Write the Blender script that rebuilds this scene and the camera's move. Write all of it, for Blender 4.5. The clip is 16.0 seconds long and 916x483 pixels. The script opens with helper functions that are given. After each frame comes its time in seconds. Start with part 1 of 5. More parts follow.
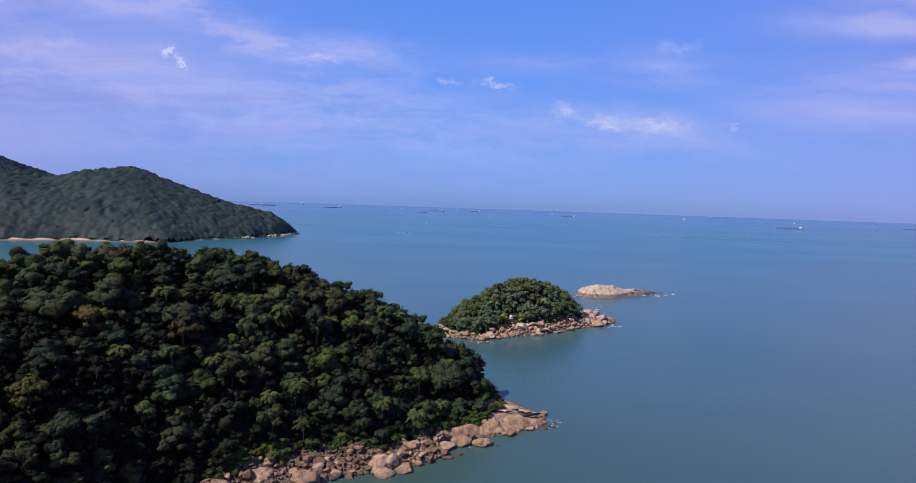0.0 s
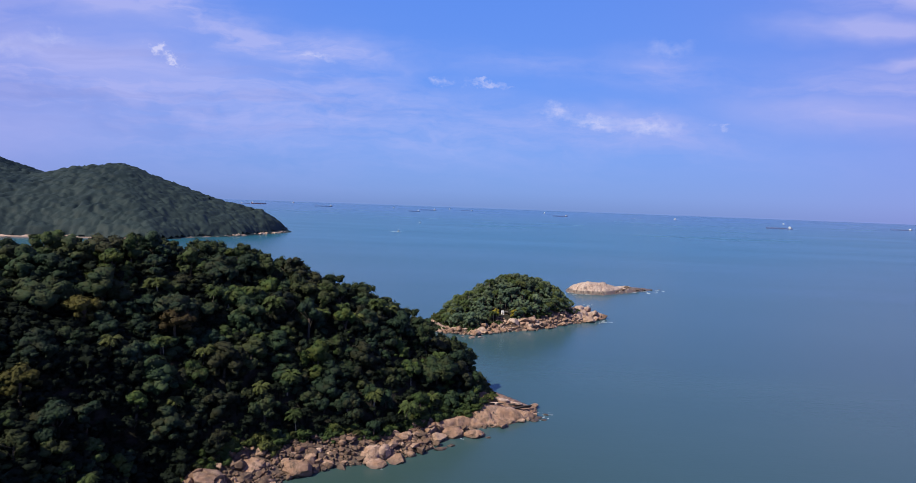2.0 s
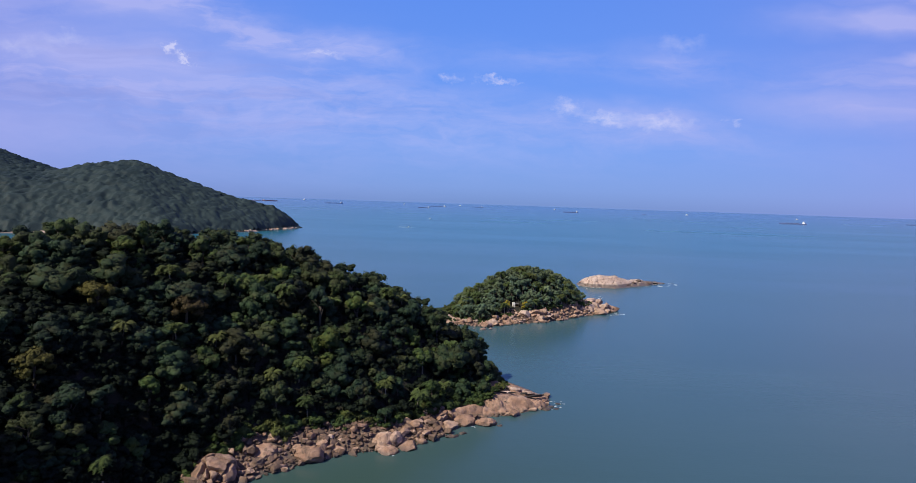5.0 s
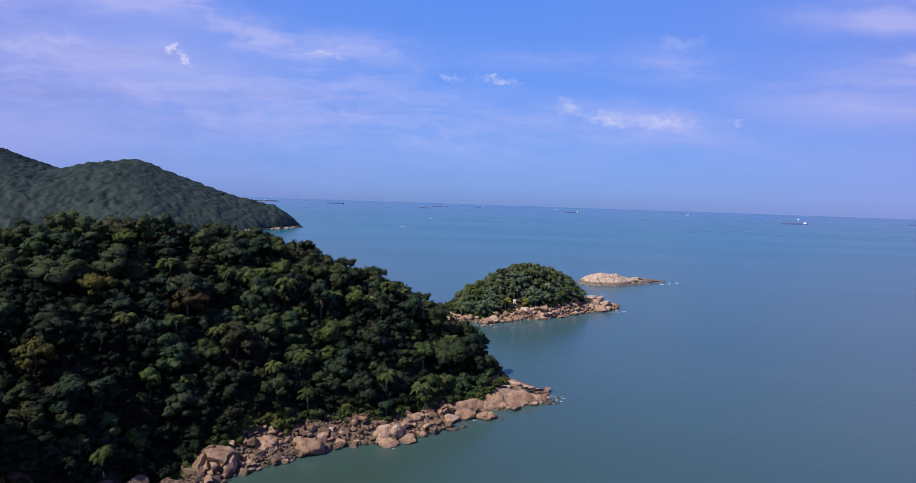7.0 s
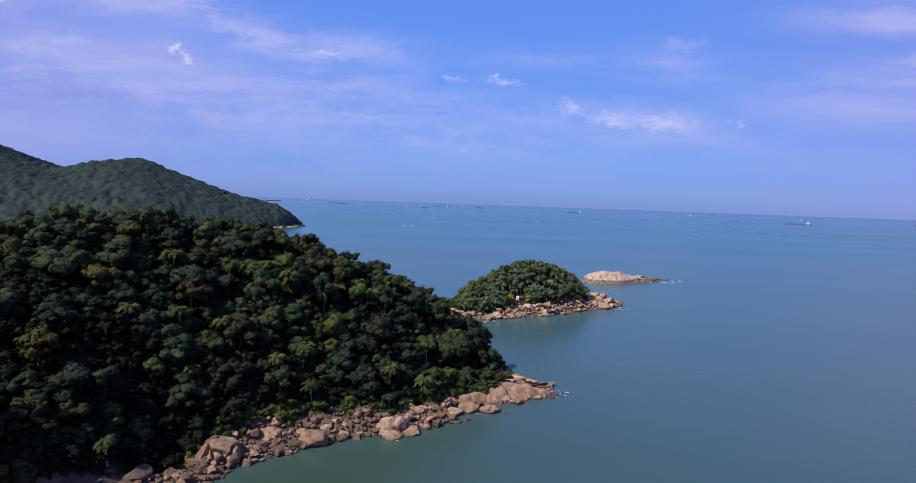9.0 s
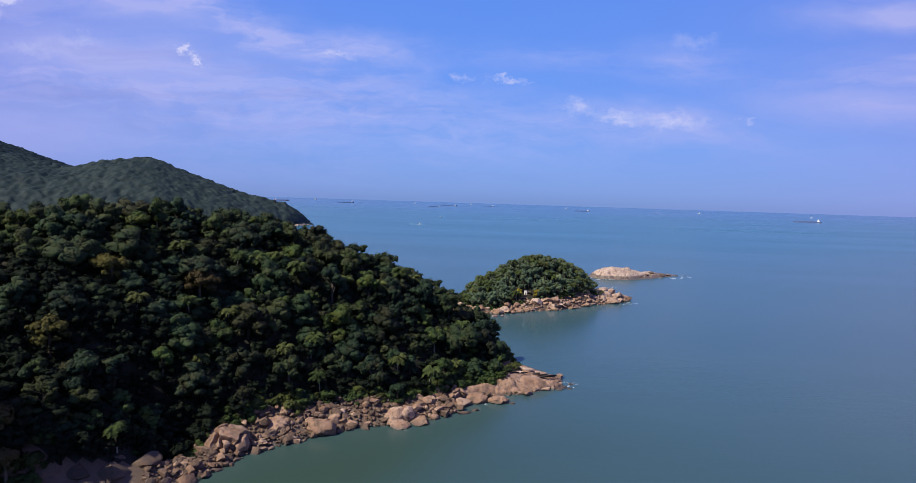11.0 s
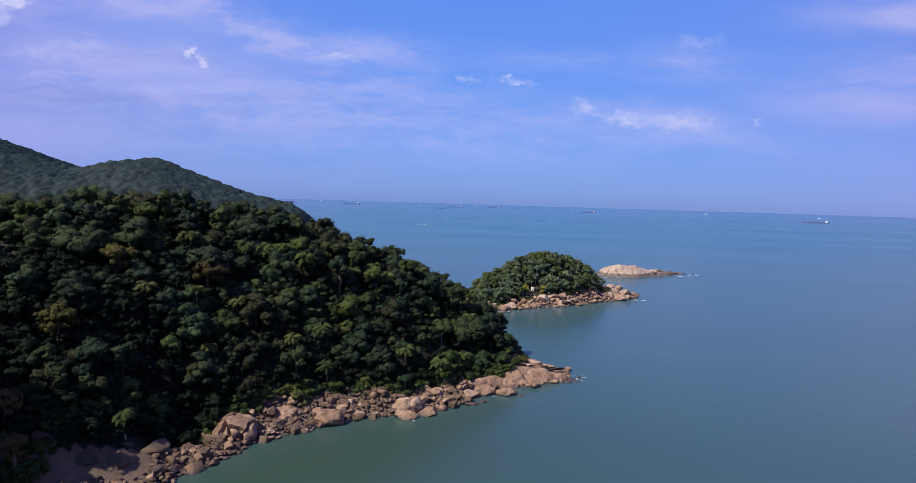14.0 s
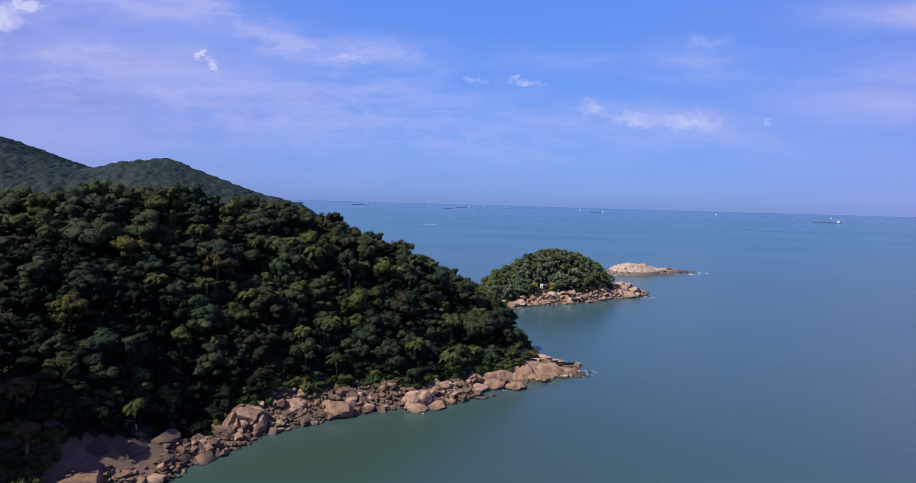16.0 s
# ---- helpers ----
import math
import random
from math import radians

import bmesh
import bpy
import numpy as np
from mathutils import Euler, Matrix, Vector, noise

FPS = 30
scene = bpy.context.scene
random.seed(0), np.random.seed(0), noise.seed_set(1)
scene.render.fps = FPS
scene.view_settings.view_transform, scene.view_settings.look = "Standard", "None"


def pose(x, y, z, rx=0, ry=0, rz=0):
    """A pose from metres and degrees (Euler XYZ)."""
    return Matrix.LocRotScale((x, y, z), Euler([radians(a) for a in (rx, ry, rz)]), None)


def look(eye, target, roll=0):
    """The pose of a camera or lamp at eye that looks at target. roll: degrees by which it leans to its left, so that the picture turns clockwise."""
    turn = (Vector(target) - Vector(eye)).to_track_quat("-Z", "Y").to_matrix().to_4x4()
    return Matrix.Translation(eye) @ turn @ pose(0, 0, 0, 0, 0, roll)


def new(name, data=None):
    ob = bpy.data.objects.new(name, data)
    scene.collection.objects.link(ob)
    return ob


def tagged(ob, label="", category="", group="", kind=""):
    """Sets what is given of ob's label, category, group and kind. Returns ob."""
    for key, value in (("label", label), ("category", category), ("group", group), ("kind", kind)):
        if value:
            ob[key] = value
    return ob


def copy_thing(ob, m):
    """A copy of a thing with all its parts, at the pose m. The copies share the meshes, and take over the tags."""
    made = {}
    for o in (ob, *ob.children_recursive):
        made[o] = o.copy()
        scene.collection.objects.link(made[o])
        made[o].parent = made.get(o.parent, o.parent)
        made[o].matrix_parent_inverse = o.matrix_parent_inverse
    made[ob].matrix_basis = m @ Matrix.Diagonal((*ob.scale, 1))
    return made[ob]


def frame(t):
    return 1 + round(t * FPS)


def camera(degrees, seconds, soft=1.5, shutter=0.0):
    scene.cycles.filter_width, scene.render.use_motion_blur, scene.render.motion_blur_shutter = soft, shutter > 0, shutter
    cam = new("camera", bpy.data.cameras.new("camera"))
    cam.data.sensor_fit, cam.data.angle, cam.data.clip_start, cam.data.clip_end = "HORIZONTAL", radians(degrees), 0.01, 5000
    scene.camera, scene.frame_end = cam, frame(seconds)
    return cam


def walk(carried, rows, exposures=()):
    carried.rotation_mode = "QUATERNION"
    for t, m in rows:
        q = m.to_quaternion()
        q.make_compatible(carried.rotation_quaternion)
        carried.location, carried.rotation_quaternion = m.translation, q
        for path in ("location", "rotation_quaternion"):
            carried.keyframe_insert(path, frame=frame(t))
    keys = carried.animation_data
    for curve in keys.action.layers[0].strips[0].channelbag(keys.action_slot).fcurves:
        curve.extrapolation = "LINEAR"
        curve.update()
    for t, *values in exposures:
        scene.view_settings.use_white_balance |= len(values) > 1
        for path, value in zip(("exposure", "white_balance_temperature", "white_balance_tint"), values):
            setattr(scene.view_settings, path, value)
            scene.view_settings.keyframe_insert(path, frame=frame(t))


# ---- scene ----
cam = camera(75.9, 16.0, soft=0.65)
PATH = [
    (0, (0.359, -1.627, 47.299), (0.346, 0.369, 47.177), 1.9),
    (0.5, (0.471, -1.74, 46.992), (0.462, 0.257, 46.869), 1.8),
    (1, (0.409, -1.801, 46.671), (0.404, 0.196, 46.55), 1.9),
    (1.5, (0.224, -1.899, 46.351), (0.226, 0.097, 46.227), 2.0),
    (2, (0.308, -2.182, 45.925), (0.323, -0.186, 45.802), 2.1),
    (2.5, (0.424, -1.9, 45.554), (0.42, 0.096, 45.424), 2.1),
    (3, (0.28, -1.767, 45.152), (0.265, 0.229, 45.022), 2.0),
    (3.5, (0.245, -1.6, 44.845), (0.221, 0.395, 44.713), 1.9),
    (4, (0.13, -1.66, 44.663), (0.118, 0.336, 44.528), 1.9),
    (6.5, (0.298, -1.626, 42.859), (0.265, 0.369, 42.724), 1.9),
    (7, (0.289, -1.666, 42.638), (0.266, 0.329, 42.504), 1.9),
    (7.5, (0.109, -1.707, 42.218), (0.099, 0.289, 42.086), 1.9),
    (8, (0.123, -1.716, 41.793), (0.104, 0.279, 41.662), 1.8),
    (8.5, (0.041, -1.611, 41.496), (0.014, 0.385, 41.364), 1.9),
    (11, (0.041, -1.33, 39.402), (-0.015, 0.665, 39.265), 1.8),
    (11.5, (0.085, -1.157, 39.064), (0.01, 0.836, 38.927), 1.8),
    (12, (-0.178, -1.046, 38.626), (-0.243, 0.948, 38.492), 1.7),
    (12.5, (-0.089, -1.199, 38.312), (-0.158, 0.795, 38.18), 1.6),
    (13, (-0.045, -1.129, 37.968), (-0.125, 0.865, 37.837), 1.5),
    (13.5, (0.001, -1.164, 37.592), (-0.075, 0.831, 37.462), 1.6),
    (14, (-0.24, -1.048, 37.314), (-0.316, 0.947, 37.182), 1.7),
    (14.5, (-0.133, -1.017, 37.079), (-0.222, 0.976, 36.945), 1.8),
    (15, (-0.342, -1.022, 36.559), (-0.422, 0.972, 36.428), 1.7),
    (15.5, (-0.456, -0.862, 36.092), (-0.552, 1.132, 35.965), 1.5),
    (16, (-0.448, -0.761, 35.85), (-0.552, 1.232, 35.72), 1.6),
]
walk(cam, [(t, look(eye, target, roll)) for t, eye, target, roll in PATH])

# ---------------------------------------------------------------- light
SUN_DIR = Vector((-0.54, -0.40, 0.74)).normalized()      # towards the sun
SUN_EL = math.asin(SUN_DIR.z)
SUN_AZ = math.atan2(SUN_DIR.x, SUN_DIR.y)
sun_data = bpy.data.lights.new("sun", "SUN")
sun_data.energy, sun_data.angle, sun_data.color = 5.0, radians(0.5), (1.0, 0.90, 0.72)
sun_ob = new("sun", sun_data)
sun_ob.matrix_world = look(SUN_DIR * 300, (0, 0, 0))
scene.view_settings.exposure = 0.4


class Nodes:
    """Small helper that adds nodes to a tree and links them."""
    def __init__(self, tree):
        self.t = tree
        tree.nodes.clear()

    def add(self, kind, **ins):
        n = self.t.nodes.new(kind)
        for k, v in ins.items():
            key = int(k[1:]) if k[0] == "i" and k[1:].isdigit() else k.replace("_", " ")
            if isinstance(v, bpy.types.NodeSocket):
                self.t.links.new(v, n.inputs[key])
            else:
                n.inputs[key].default_value = v
        return n

    def math(self, op, a, b=0.0, clamp=False):
        n = self.add("ShaderNodeMath", i0=a, i1=b)
        n.operation, n.use_clamp = op, clamp
        return n.outputs[0]

    def vmath(self, op, a, b, c=(0, 0, 0)):
        n = self.t.nodes.new("ShaderNodeVectorMath")
        n.operation = op
        for sock, v in zip(n.inputs[:3], (a, b, c)):
            if isinstance(v, bpy.types.NodeSocket):
                self.t.links.new(v, sock)
            else:
                sock.default_value = v
        return n.outputs[0]

    def blob(self, vec, at, half, turn=0.0):
        """1 in the middle of an ellipse, falling to 0 at its rim."""
        m = self.add("ShaderNodeMapping", Vector=vec)
        m.vector_type = "TEXTURE"
        m.inputs["Location"].default_value, m.inputs["Scale"].default_value = (*at, 0), (*half, 1)
        m.inputs["Rotation"].default_value = (0, 0, radians(turn))
        g = self.add("ShaderNodeTexGradient", Vector=m.outputs[0])
        g.gradient_type = "QUADRATIC_SPHERE"
        return g.outputs[1]

    def mix(self, fac, a, b, blend="MIX"):
        n = self.t.nodes.new("ShaderNodeMix")
        n.data_type, n.blend_type = "RGBA", blend
        for sock, v in ((n.inputs[0], fac), (n.inputs[6], a), (n.inputs[7], b)):
            if isinstance(v, bpy.types.NodeSocket):
                self.t.links.new(v, sock)
            else:
                sock.default_value = v
        return n.outputs[2]

    def ramp(self, fac, stops):
        n = self.add("ShaderNodeValToRGB", i0=fac)
        e = n.color_ramp.elements
        while len(e) < len(stops):
            e.new(0.5)
        for el, (p, c) in zip(e, stops):
            el.position, el.color = p, (*c, 1) if len(c) == 3 else c
        return n.outputs[0]

    def noise(self, vec, scale, detail=4.0, rough=0.55, distortion=0.0):
        return self.add("ShaderNodeTexNoise", Vector=vec, Scale=scale, Detail=detail, Roughness=rough, Distortion=distortion).outputs[0]


def sky_world():
    w = bpy.data.worlds.new("sky")
    scene.world = w
    w.use_nodes = True
    n = Nodes(w.node_tree)
    sky = n.add("ShaderNodeTexSky")
    sky.sky_type, sky.sun_disc, sky.sun_elevation, sky.sun_rotation = "NISHITA", False, SUN_EL, SUN_AZ
    sky.air_density, sky.dust_density, sky.ozone_density = 1.0, 0.4, 3.0
    nishita = n.mix(1.0, sky.outputs[0], (0.055, 0.068, 0.105, 1), "MULTIPLY")
    d = n.add("ShaderNodeTexCoord").outputs["Generated"]
    sep = n.add("ShaderNodeSeparateXYZ", Vector=d)
    x, y, z = sep.outputs
    ay = n.math("ADD", n.math("ABSOLUTE", y), 0.08)
    u, v = n.math("DIVIDE", x, ay), n.math("DIVIDE", z, ay)
    # hazy blue dome, deeper overhead and violet towards the sides
    dome = n.ramp(n.math("MULTIPLY", n.math("MAXIMUM", z, 0.0), 1.25, True),
                  [(0.0, (0.165, 0.292, 0.69)), (0.03, (0.190, 0.335, 0.80)), (0.11, (0.200, 0.375, 0.92)), (0.25, (0.155, 0.345, 0.98)), (0.425, (0.125, 0.305, 0.97)), (0.5, (0.07, 0.20, 0.78)), (0.65, (0.040, 0.115, 0.46)), (1.0, (0.028, 0.085, 0.34))])
    side = n.math("MULTIPLY", n.math("POWER", n.math("ABSOLUTE", u), 2.0), 1.05, True)
    dome = n.mix(side, dome, (0.265, 0.280, 0.78, 1))
    base = n.mix(0.2, dome, nishita)
    # high thin cloud, drawn out along the horizon
    uv = n.add("ShaderNodeCombineXYZ", X=u, Y=v, Z=0.0).outputs[0]
    w1 = n.add("ShaderNodeTexNoise", Vector=n.vmath("MULTIPLY", uv, (4.0, 9.0, 1)), Scale=1.0, Detail=4.0, Roughness=0.6).outputs[1]
    uvw = n.vmath("SUBTRACT", n.vmath("MULTIPLY_ADD", w1, (0.22, 0.07, 0), uv), (0.11, 0.035, 0))
    s1 = n.noise(n.vmath("MULTIPLY", uvw, (3.0, 17.0, 1)), 1.3, 6.0, 0.62)
    s2 = n.noise(n.vmath("MULTIPLY", uvw, (14.0, 34.0, 1)), 1.2, 5.0, 0.62)
    tex = n.math("ADD", n.math("MULTIPLY", s1, 0.70), n.math("MULTIPLY", s2, 0.30))
    #          u      v      half-u half-v turn weight
    clouds = [(-0.62, 0.170, 0.95, 0.20, -5, 1.05), (-0.15, 0.150, 0.60, 0.12, -8, 0.55), (-0.52, 0.305, 0.32, 0.06, -9, 2.0),
              (-0.26, 0.235, 0.26, 0.05, -6, 1.4), (0.25, 0.132, 0.30, 0.055, -6, 1.0), (0.74, 0.345, 0.42, 0.085, -2, 1.4),
              (0.68, 0.195, 0.50, 0.085, 0, 0.85), (0.30, 0.222, 0.16, 0.06, 4, 0.75), (0.10, 0.225, 0.24, 0.04, -2, 0.5),
              (-0.78, 0.285, 0.20, 0.10, 0, 0.75), (0.78, 0.275, 0.12, 0.026, 0, 0.75), (0.08, 0.10, 1.2, 0.07, 0, 0.30), (-0.05, 0.385, 0.35, 0.035, 2, 0.5)]
    total = None
    for cu, cv, ru, rv, turn, wgt in clouds:
        g = n.math("MULTIPLY", n.blob(uvw, (cu, cv), (ru, rv), turn), wgt)
        total = g if total is None else n.math("ADD", total, g)
    total = n.math("MINIMUM", total, 1.0)
    veil = n.math("MULTIPLY", total, n.math("MULTIPLY", n.math("SUBTRACT", tex, 0.36), 4.4, True))
    # smooth sheets of cirrus
    sheet = None
    for cu, cv, ru, rv, turn, wgt in [(0.63, 0.287, 0.27, 0.040, -2, 1.35), (0.68, 0.232, 0.13, 0.018, 0, 1.2), (0.62, 0.160, 0.40, 0.060, -2, 1.0), (0.29, 0.230, 0.12, 0.036, 2, 0.6),
                                      (0.22, 0.150, 0.24, 0.034, -8, 0.60), (-0.55, 0.205, 0.55, 0.11, -6, 1.15), (-0.52, 0.290, 0.28, 0.045, -9, 1.1), (-0.26, 0.225, 0.20, 0.035, -6, 0.7), (-0.70, 0.10, 0.70, 0.12, 0, 0.55)]:
        g = n.math("MULTIPLY", n.blob(uvw, (cu, cv), (ru, rv), turn), wgt)
        sheet = g if sheet is None else n.math("ADD", sheet, g)
    sheet = n.math("MULTIPLY", sheet, n.math("ADD", 0.1, n.math("MULTIPLY", tex, 1.7)))
    veil = n.math("MAXIMUM", veil, n.math("MINIMUM", sheet, 0.95))
    # grey-violet undersides in long bands through the bank
    bands = n.noise(n.vmath("MULTIPLY", uvw, (2.4, 26.0, 1)), 1.0, 4.0, 0.6)
    under = n.math("MULTIPLY", n.blob(uvw, (-0.55, 0.165), (0.75, 0.15), -5), n.math("MULTIPLY", n.math("SUBTRACT", bands, 0.47), 5.0, True))
    # small bright puffs
    w2 = n.add("ShaderNodeTexNoise", Vector=n.vmath("MULTIPLY", uv, (38.0, 52.0, 1)), Scale=1.0, Detail=4.0, Roughness=0.6).outputs[1]
    uvp = n.vmath("SUBTRACT", n.vmath("MULTIPLY_ADD", w2, (0.085, 0.050, 0), uv), (0.0425, 0.025, 0))
    puffs = None
    for cu, cv, ru, rv, turn, wgt in [(-0.462, 0.222, 0.022, 0.010, -20, 1.0), (-0.440, 0.206, 0.030, 0.009, -12, 0.9), (-0.735, 0.292, 0.050, 0.013, 0, 1.0), (-0.78, 0.270, 0.06, 0.034, 0, 0.9), (0.045, 0.188, 0.06, 0.009, -3, 0.46),
                                      (-0.03, 0.190, 0.034, 0.016, 0, 0.34), (-0.225, 0.222, 0.05, 0.010, -3, 0.46), (0.155, 0.150, 0.040, 0.022, 0, 0.44), (0.21, 0.138, 0.07, 0.022, 0, 0.50),
                                      (0.30, 0.132, 0.10, 0.024, 0, 0.52), (0.41, 0.136, 0.025, 0.012, 0, 0.28), (0.32, 0.250, 0.090, 0.036, 2, 0.22), (-0.62, 0.232, 0.09, 0.024, 0, 0.26), (-0.70, 0.215, 0.12, 0.026, 0, 0.26)]:
        g = n.math("MULTIPLY", n.blob(uvp, (cu, cv), (ru, rv), turn), wgt)
        puffs = g if puffs is None else n.math("ADD", puffs, g)
    puff = n.math("MULTIPLY", n.math("MULTIPLY", n.math("SUBTRACT", puffs, 0.06), 1.9, True), 0.75)
    col = n.mix(n.math("MINIMUM", veil, 0.85), base, n.mix(n.math("MULTIPLY", n.math("ABSOLUTE", u), 1.3, True), (0.42, 0.49, 0.92, 1), (0.43, 0.45, 0.86, 1)))
    col = n.mix(n.math("MULTIPLY", under, 0.75), col, (0.250, 0.300, 0.700, 1))
    col = n.mix(puff, col, (0.66, 0.67, 0.95, 1))
    bg = n.add("ShaderNodeBackground", Color=col, Strength=0.758)
    n.add("ShaderNodeOutputWorld", Surface=bg.outputs[0])


sky_world()


# ---------------------------------------------------------------- materials
def material(name, build):
    m = bpy.data.materials.new(name)
    m.use_nodes = True
    n = Nodes(m.node_tree)
    shader, bump = build(n)
    n.add("ShaderNodeOutputMaterial", Surface=shader)
    return m


def principled(n, color, rough=0.7, normal=None, **kw):
    p = n.add("ShaderNodeBsdfPrincipled", Base_Color=color, Roughness=rough, **kw)
    if normal is not None:
        n.t.links.new(normal, p.inputs["Normal"])
    return p.outputs[0]


def bumped(n, height, strength, distance):
    return n.add("ShaderNodeBump", Height=height, Strength=strength, Distance=distance).outputs[0]


def coords(n):
    return n.add("ShaderNodeTexCoord").outputs["Object"]


def world_place(n):
    return n.add("ShaderNodeNewGeometry").outputs["Position"]


def leaf_material(name, stops, sheen=0.12, grain=0.55):
    def build(n):
        obj = n.add("ShaderNodeObjectInfo").outputs["Random"]
        isl = n.add("ShaderNodeNewGeometry").outputs["Random Per Island"]
        patch = n.noise(world_place(n), grain, 3.0)
        pick = n.math("ADD", n.math("MULTIPLY", obj, 0.80), n.math("MULTIPLY", n.math("SUBTRACT", patch, 0.30), 0.5 if grain > 0.1 else 1.6), True)
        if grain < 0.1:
            # far-hill light put into colour: darker inland, haze-light towards the cape
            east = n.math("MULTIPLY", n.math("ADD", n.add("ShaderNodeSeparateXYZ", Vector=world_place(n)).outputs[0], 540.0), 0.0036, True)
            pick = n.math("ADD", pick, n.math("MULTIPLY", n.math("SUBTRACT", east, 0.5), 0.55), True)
        col = n.ramp(pick, stops)
        if grain < 0.1:
            crowns = n.add("ShaderNodeTexVoronoi", Vector=n.add("ShaderNodeMapping", Vector=world_place(n), Scale=(1, 1, 0)).outputs[0], Scale=0.14)
            isl = n.math("ADD", n.math("MULTIPLY", n.add("ShaderNodeSeparateColor", Color=crowns.outputs["Color"]).outputs[0], 0.5), 0.25)
        hsv = n.add("ShaderNodeHueSaturation", Color=col, Value=n.math("ADD", n.math("ADD", n.math("MULTIPLY", isl, 0.24), 0.55), n.math("MULTIPLY", n.math("FRACT", n.math("MULTIPLY", obj, 7.31)), 0.40 if grain > 0.1 else 0.0)))
        c = hsv.outputs[0]
        rel = bumped(n, n.noise(world_place(n), 0.45, 3.0, 0.6), 0.25, 1.2) if grain < 0.1 else bumped(n, n.noise(world_place(n), 2.3, 4.0, 0.7), 0.8, 0.35)
        d = principled(n, c, 0.62, rel, Specular_IOR_Level=sheen)
        tr = n.add("ShaderNodeBsdfTranslucent", Color=c).outputs[0]
        return n.add("ShaderNodeMixShader", i0=0.18, i1=d, i2=tr).outputs[0], None
    return material(name, build)


LEAF = leaf_material("broad_leaves", [(0.0, (0.011, 0.026, 0.020)), (0.18, (0.041, 0.042, 0.020)), (0.34, (0.020, 0.039, 0.024)), (0.52, (0.027, 0.050, 0.024)),
                                      (0.66, (0.047, 0.056, 0.024)), (0.82, (0.043, 0.076, 0.024)), (1.0, (0.093, 0.104, 0.022))], 0.12)
LEAF_BUSH = leaf_material("bush_leaves", [(0.0, (0.030, 0.054, 0.018)), (0.5, (0.045, 0.070, 0.021)), (1.0, (0.074, 0.080, 0.024))])
# these leaf colours carry the blue haze of distance
LEAF_FAR = leaf_material("hazed_far_leaves", [(0.0, (0.010, 0.020, 0.028)), (0.5, (0.020, 0.038, 0.046)), (1.0, (0.042, 0.066, 0.068))], 0.1, 0.022)
# lightened and blued: haze across the water painted into the leaves
LEAF_ISLE = leaf_material("island_leaves", [(0.0, (0.066, 0.104, 0.070)), (0.4, (0.083, 0.126, 0.078)), (0.8, (0.104, 0.146, 0.082)), (1.0, (0.136, 0.166, 0.088))], 0.12)
# leaf colours cut near black, painting the shade below the canopy
LEAF_UNDER = leaf_material("shade_dark_undergrowth", [(0.0, (0.005, 0.009, 0.006)), (0.5, (0.009, 0.014, 0.010)), (1.0, (0.015, 0.022, 0.013))], 0.05)
FROND = leaf_material("palm_fronds", [(0.0, (0.050, 0.080, 0.026)), (0.6, (0.070, 0.096, 0.030)), (1.0, (0.10, 0.11, 0.036))])


def bark_build(n):
    p = coords(n)
    g = n.noise(n.add("ShaderNodeMapping", Vector=p, Scale=(3, 3, 0.6)).outputs[0], 4.0, 6.0)
    col = n.ramp(g, [(0.3, (0.04, 0.03, 0.022)), (0.7, (0.11, 0.088, 0.066))])
    return principled(n, col, 0.85, bumped(n, g, 0.5, 0.05)), None


BARK = material("bark", bark_build)


def palm_bark_build(n):
    p = coords(n)
    ring = n.noise(n.add("ShaderNodeMapping", Vector=p, Scale=(0.6, 0.6, 6)).outputs[0], 2.0, 4.0)
    return principled(n, n.ramp(ring, [(0.3, (0.13, 0.11, 0.085)), (0.7, (0.30, 0.27, 0.22))]), 0.85, bumped(n, ring, 0.5, 0.04)), None


PALM_BARK = material("palm_bark", palm_bark_build)


